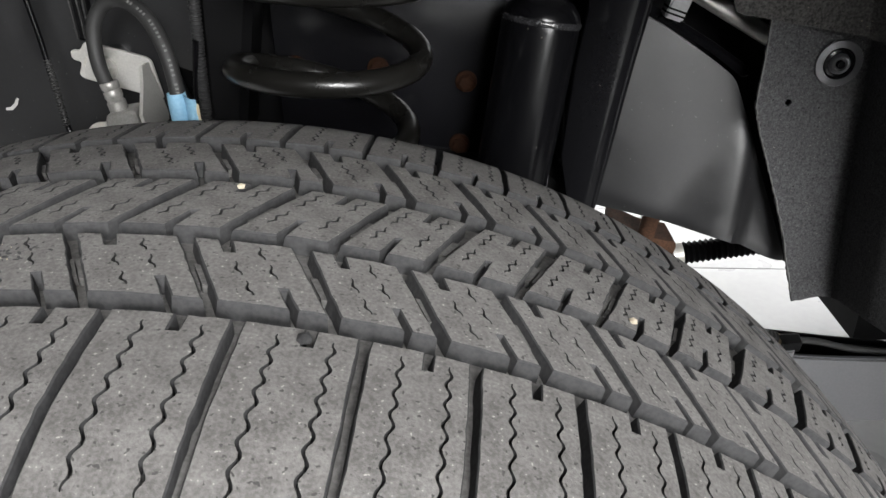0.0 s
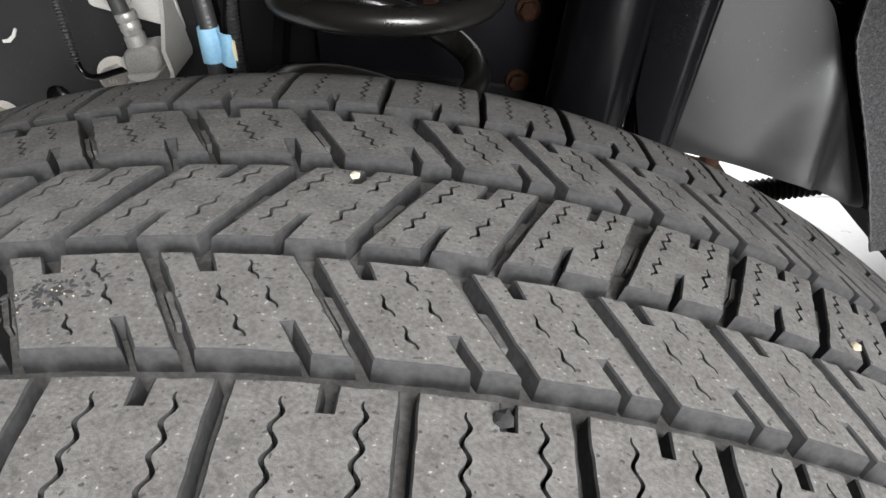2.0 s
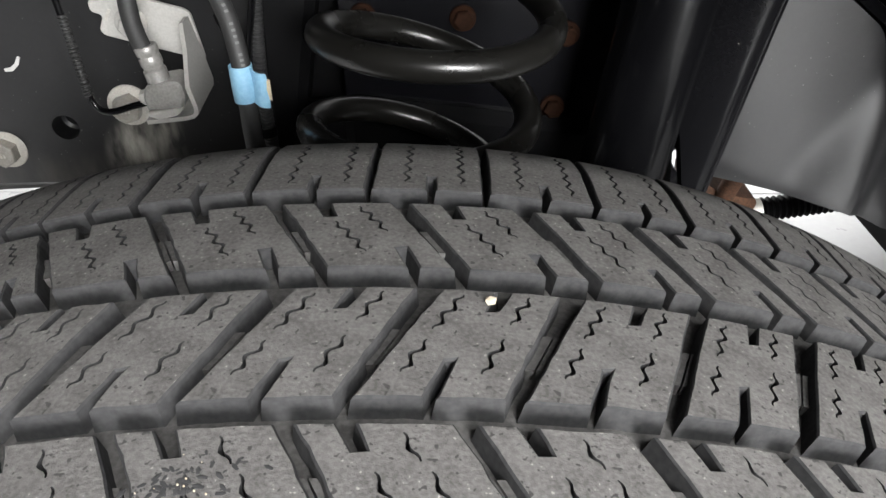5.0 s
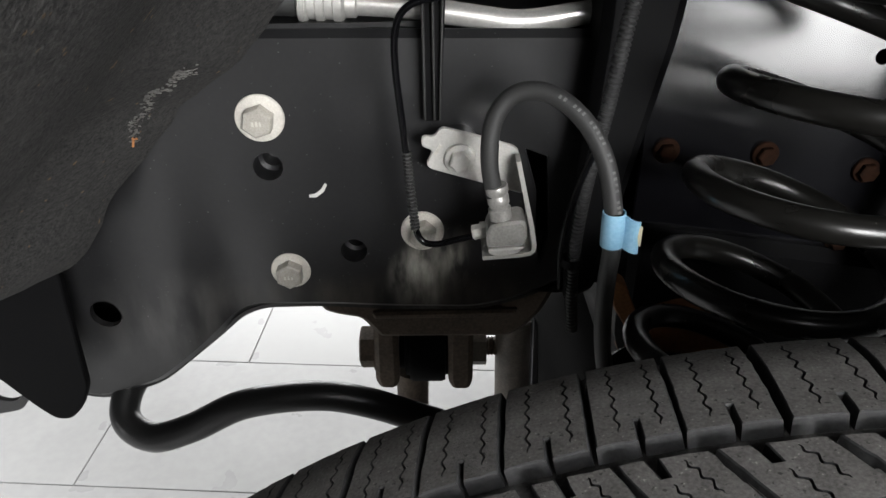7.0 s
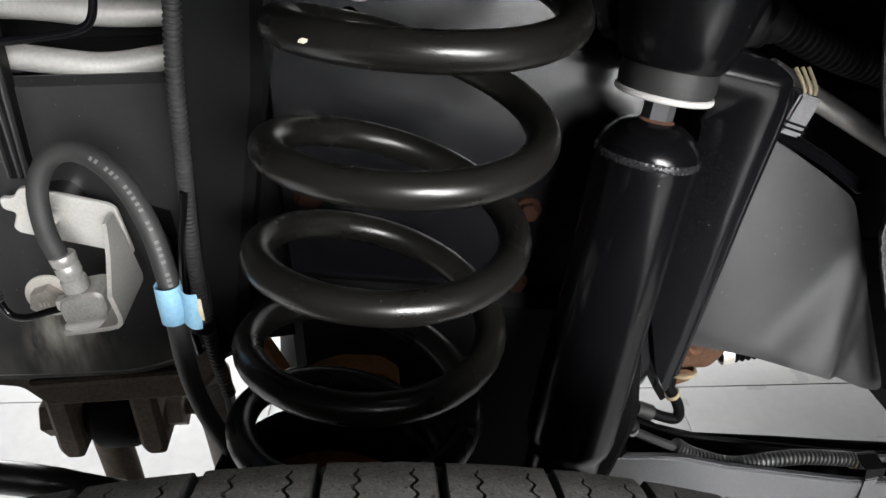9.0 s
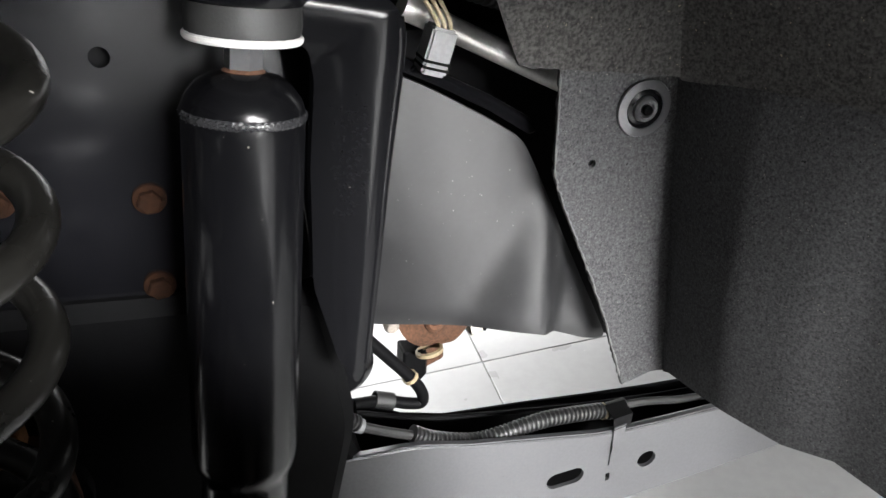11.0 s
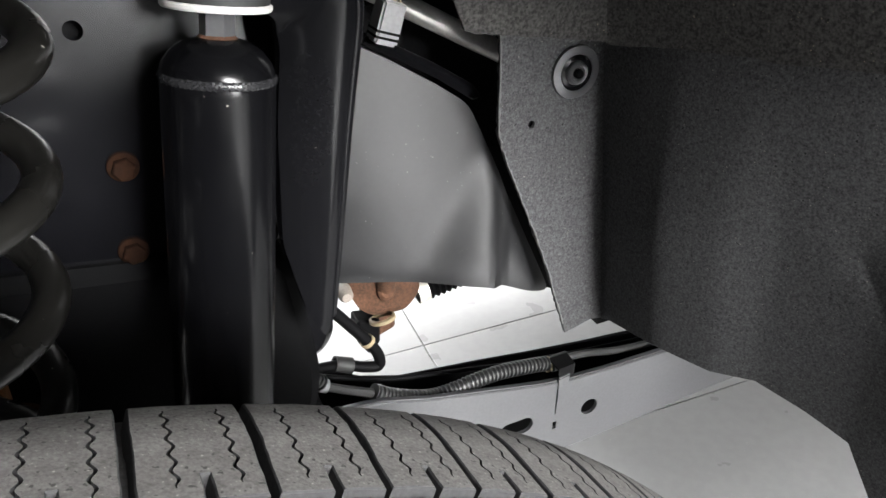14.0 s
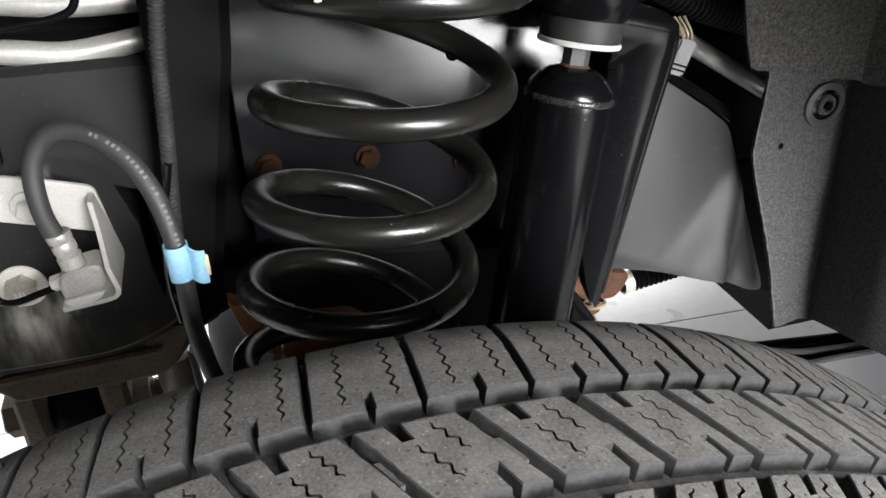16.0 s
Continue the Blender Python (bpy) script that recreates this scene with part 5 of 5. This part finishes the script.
thing("rail_flange", "scratched dark strip along the sloping rail top", "trim strip", bm=slab(rounded(strip_poly, 0.003), [], lambda u, v, h: Vector((u, 0.5900 + h + 0.4 * (v + 0.62 * u - 0.8835), v)), 0.006, bevel=0.0008), mat=SATIN)

# ---- lower control arm with its wiring ----
AY = 0.582
lower_arm = thing("control_arm", "grey stamped steel lower control arm with punched holes", "control arm")
arm_top = [(0.0717, 0.5041), (0.0751, 0.5131), (0.0833, 0.5168), (0.1021, 0.5140), (0.1256, 0.5115), (0.1417, 0.5085), (0.1786, 0.4955), (0.2094, 0.4880), (0.2278, 0.4832), (0.2862, 0.4685), (0.3201, 0.4630), (0.3609, 0.4598), (0.4121, 0.4575), (0.6287, 0.4400)]
arm_bot = [(0.6228, 0.3880), (0.5053, 0.3862), (0.4527, 0.3850), (0.3912, 0.3820), (0.3324, 0.3806), (0.2769, 0.3796), (0.1589, 0.3880), (0.0780, 0.4100)]
oval = [(0.2598 + 0.0085 * math.copysign(1, math.cos(a)) * (abs(math.cos(a)) > 0.01) + 0.0085 * math.cos(a), 0.4293 + 0.0085 * math.sin(a)) for a in [2 * math.pi * (k + 0.5) / 20 for k in range(20)]]
part("front_web", slab(rounded(arm_top + arm_bot, 0.008), [oval, circle(0.3369, 0.4230, 0.0088, 18), [(0.2978, 0.4201), (0.3018, 0.4201), (0.3018, 0.4117), (0.2978, 0.4117)]], flat_xz(AY), 0.0035, bevel=0.0012), ARM, lower_arm)
edge_rows = [[(x, AY + 0.002, z - 0.001), (x, AY + 0.006, z - 0.0015), (x, AY + 0.009, z - 0.006), (x, AY + 0.010, z - 0.03)] for x, z in arm_top[2:]]
part("top_lip", shell(edge_rows, 0.002), ARM, lower_arm)
back = [(0.093, 0.5246), (0.1156, 0.5074), (0.1397, 0.4908), (0.1752, 0.4775), (0.2038, 0.4731), (0.2539, 0.4655), (0.3075, 0.4561), (0.365, 0.4474), (0.4202, 0.4403), (0.62, 0.415)]
# Inside of the grey channel coloured black to carry its shade.
part("back_web", slab(back + [(0.62, 0.389), (0.093, 0.42)], [], flat_xz(0.640), 0.003, bevel=0.0006), DARK, lower_arm, "inner face of the arm, channel shade put into its black")
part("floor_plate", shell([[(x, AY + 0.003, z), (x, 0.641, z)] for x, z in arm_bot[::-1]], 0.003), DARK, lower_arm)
part("axle_boss", slab(rounded([(0.050, 0.61), (0.1148, 0.605), (0.1219, 0.5678), (0.1211, 0.5479), (0.1084, 0.5317), (0.0875, 0.5283), (0.050, 0.5415)], 0.01), [], flat_xz(0.628), 0.05, bevel=0.008), SATIN, lower_arm, "black rounded axle boss")
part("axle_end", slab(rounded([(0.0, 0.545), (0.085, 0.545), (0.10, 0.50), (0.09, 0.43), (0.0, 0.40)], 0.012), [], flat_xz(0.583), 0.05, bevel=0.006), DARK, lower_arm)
loom = thing("sensor_loom", "black corrugated sensor loom tied along the control arm", "wire conduit")
part("wire", tube([(0.05, 0.596, 0.5611), (0.0734, 0.596, 0.5515), (0.0968, 0.596, 0.5337), (0.1147, 0.596, 0.522), (0.1376, 0.596, 0.509)], 0.0036, 10), HOSE, loom)
part("sleeve", ribbed([(0.1371, 0.596, 0.5115), (0.1535, 0.596, 0.4995), (0.1832, 0.596, 0.4866), (0.2059, 0.597, 0.4840), (0.2247, 0.598, 0.4847), (0.2536, 0.600, 0.4830), (0.2900, 0.602, 0.4755), (0.3016, 0.603, 0.4720)], 0.0068, 0.0040, 0.0014, 18), CONDUIT, loom)
part("upper_sleeve", ribbed([(0.0311, 0.5764, 0.5878), (0.0548, 0.5809, 0.5758), (0.0824, 0.5859, 0.5569), (0.0958, 0.5883, 0.5428)], 0.0060, 0.0038, 0.0012, 14), CONDUIT, loom)
part("bare_wire", tube([(0.3009, 0.6070, 0.4678), (0.3425, 0.6070, 0.4650), (0.3827, 0.6070, 0.4546), (0.4331, 0.6070, 0.4480), (0.5355, 0.6070, 0.4371)], 0.0034, 10), HOSE, loom)
part("second_wire", tube([(0.1022, 0.6280, 0.5158), (0.1563, 0.6280, 0.4921), (0.2170, 0.6280, 0.4761), (0.2796, 0.6280, 0.4617), (0.3652, 0.6280, 0.4467), (0.4415, 0.6280, 0.4358)], 0.0022, 8), DARK, loom)
strap = thing("loom_clip", "grey spring clip strapping the loom to the control arm", "clip")
part("tail", shell([[(0.2995 + 0.0005 * k, AY - 0.0012 - 0.0012 * (k == 2), 0.431 + 0.0103 * k), (0.3075 + 0.0012 * k, AY - 0.0012 - 0.0012 * (k == 2), 0.432 + 0.0103 * k)] for k in range(5)], 0.001), ARM, strap)
part("hook", shell([[(0.3005, AY - 0.0015, 0.470), (0.316, AY - 0.0015, 0.472)], [(0.303, AY + 0.003, 0.478), (0.320, AY + 0.003, 0.479)], [(0.306, AY + 0.024, 0.474), (0.325, AY + 0.024, 0.474)]], 0.0012), DARK, strap)
part("band", lathe([(0.0060, -0.009), (0.0074, -0.009), (0.0074, 0.009), (0.0060, 0.009)], along((0.3178, 0.6070, 0.4654), (0.3425, 0.6070, 0.4659)), 20), HOSE, strap)
part("tie", lathe([(0.0060, -0.0015), (0.0072, -0.0015), (0.0072, 0.0015), (0.0060, 0.0015)], along((0.3056, 0.6070, 0.4667), (0.3424, 0.6070, 0.4630)), 20), TAN, strap, "cream cable tie")
thing("cable_tie", "pale cable tie on the loom near the axle", "cable tie", bm=lathe([(0.0036, -0.003), (0.0056, -0.003), (0.0056, 0.003), (0.0036, 0.003)], along((0.0979, 0.5960, 0.5333), (0.1147, 0.5960, 0.5220)), 16), mat=GREYPLAST)

# ---- steering joint behind the rail ----
joint = thing("steering_joint", "rusty brown steering joint casting with a black bellows boot", "steering joint")
block_poly = [(0.157, 0.547), (0.2270, 0.5253), (0.2225, 0.5080), (0.2040, 0.4990), (0.1781, 0.5010), (0.1643, 0.5105), (0.1572, 0.5302)]


def lumpy(u, v, h):
    q = Vector((u * 60, v * 60, 0))
    return Vector((u, 0.70 + h + 0.004 * noise.noise(q) + 9.0 * (u - 0.195) ** 2 + 8.0 * (v - 0.520) ** 2, v))


casting = part("casting", dense_slab(rounded(block_poly, 0.008), lumpy, 0.045, 0.004), RUST_MID, joint, smooth=0.8)
part("stud", tube([(0.19, 0.715, 0.50), (0.19, 0.69, 0.56), (0.19, 0.641, 0.625)], 0.009, 14), RUST_MID, joint)
part("lug", slab(rounded([(0.1790, 0.5050), (0.2011, 0.5000), (0.2011, 0.4735), (0.1806, 0.4670), (0.1733, 0.4797)], 0.004), [], flat_xz(0.712), 0.03, bevel=0.004), RUST_MID, joint)
part("lower_bracket", slab(rounded([(0.1608, 0.500), (0.1828, 0.495), (0.1808, 0.4694), (0.1692, 0.459), (0.1586, 0.4774)], 0.003), [], flat_xz(0.703), 0.02, bevel=0.002), DARK, joint, "dark grey bracket")
part("cap", lathe([(0.0, 0.003), (0.006, 0.0025), (0.0085, 0.0), (0.0085, -0.01)], along((0.190, 0.699, 0.528), (0.19, 0.60, 0.56)), 24), RUST_MID, casting)
part("seal", lathe([(0.010, 0.0), (0.0125, 0.001), (0.0125, 0.004), (0.010, 0.005)], along((0.1825, 0.698, 0.5030), (0.185, 0.692, 0.48)), 24), TAN, joint, "dull tan seal")
part("tie_rod_end", lathe([(0.0, 0.0), (0.004, 0.0006), (0.0065, 0.005), (0.007, 0.018)], along((0.1500, 0.690, 0.5380), (0.158, 0.76, 0.530)), 20), NUT, joint, "pale worn rod end")
part("ring", lathe([(0.0105, 0.0), (0.0125, 0.0), (0.0125, 0.011), (0.0105, 0.011)], along((0.2260, 0.72, 0.5030), (0.30, 0.72, 0.5130)), 28), BOLT, joint, "pale metal ring")
bo = along((0.2370, 0.72, 0.5045), (0.3475, 0.72, 0.5190))
part("shaft", tube([(0.335, 0.72, 0.517), (0.352, 0.722, 0.520), (0.362, 0.735, 0.535), (0.366, 0.76, 0.59)], 0.0075, 14), CAST, joint)
part("boot", lathe([(0.0102 + 0.0024 * (k % 2), 0.0030 * k) for k in range(38)] + [(0.0, 0.114)], bo, 28), DARK, joint, "black rubber bellows")
sensor = thing("wheel_sensor_lead", "black moulded sensor lead with an elbow", "sensor lead")
part("lead", tube([(0.0864, 0.6340, 0.6204), (0.1083, 0.6410, 0.5878), (0.1334, 0.6460, 0.5485), (0.1534, 0.6470, 0.5171), (0.1603, 0.6470, 0.5006), (0.1585, 0.6470, 0.4916), (0.1454, 0.6470, 0.4952), (0.1277, 0.6470, 0.5038), (0.1022, 0.6410, 0.5129)], 0.0049, 16), DARK, sensor)
part("sleeve", lathe([(0.0057, -0.008), (0.0072, -0.008), (0.0072, 0.008), (0.0057, 0.008)], along((0.1277, 0.6470, 0.5038), (0.1454, 0.6470, 0.4952)), 18), HOSE, sensor)
part("tie", lathe([(0.0056, -0.0018), (0.0066, -0.0018), (0.0066, 0.0018), (0.0056, 0.0018)], along((0.1513, 0.6470, 0.5206), (0.1604, 0.6470, 0.5045)), 16), TAN, sensor, "pale tie")

# ---- floor tiles ----
TURN_F = -3.6
tile_mesh = finish(slab(rounded([(-0.272, -0.158), (0.272, -0.158), (0.272, 0.158), (-0.272, 0.158)], 0.002, 2), [], lambda u, v, h: Vector((u, v, -h)), 0.006, bevel=0.0008, back=False), "tile", TILE, 0.4)
turn = Matrix.Rotation(radians(TURN_F), 4, "Z")
corner = turn.inverted() @ Vector((0.4275, 1.2117, 0))
HALF_V = 0.158


def cut_tile(wide):
    return finish(slab(rounded([(-wide / 2, -HALF_V), (wide / 2, -HALF_V), (wide / 2, HALF_V), (-wide / 2, HALF_V)], 0.002, 2), [], lambda u, v, h: Vector((u, v, -h)), 0.006, bevel=0.0008, back=False), "tile", TILE, 0.4)


CUT = {0.215: cut_tile(0.327), -0.195: cut_tile(0.191)}
for j in range(-10, 10):
    shift = (0, 0.215, -0.195)[j % 3]
    for i in range(-6, 7):
        left = corner.x + i * 0.546 + shift * (i < -1)
        laid = [(left + 0.273, tile_mesh)]
        if i == -2 and shift > 0:
            laid = [(left + 0.1655, CUT[shift])]
        elif i == -2 and shift < 0:
            laid.append((left + 0.546 + 0.0975, CUT[shift]))
        for u, shape in laid:
            q = turn @ Vector((u, corner.y + (j + 0.5) * 0.318, 0))
            if abs(q.x) > 3.1 or not -2.0 < q.y < 4.0:
                continue
            ob = new("tile", shape)
            ob.parent = floor
            ob.matrix_basis = Matrix.Translation((q.x, q.y, FLOOR_Z)) @ turn
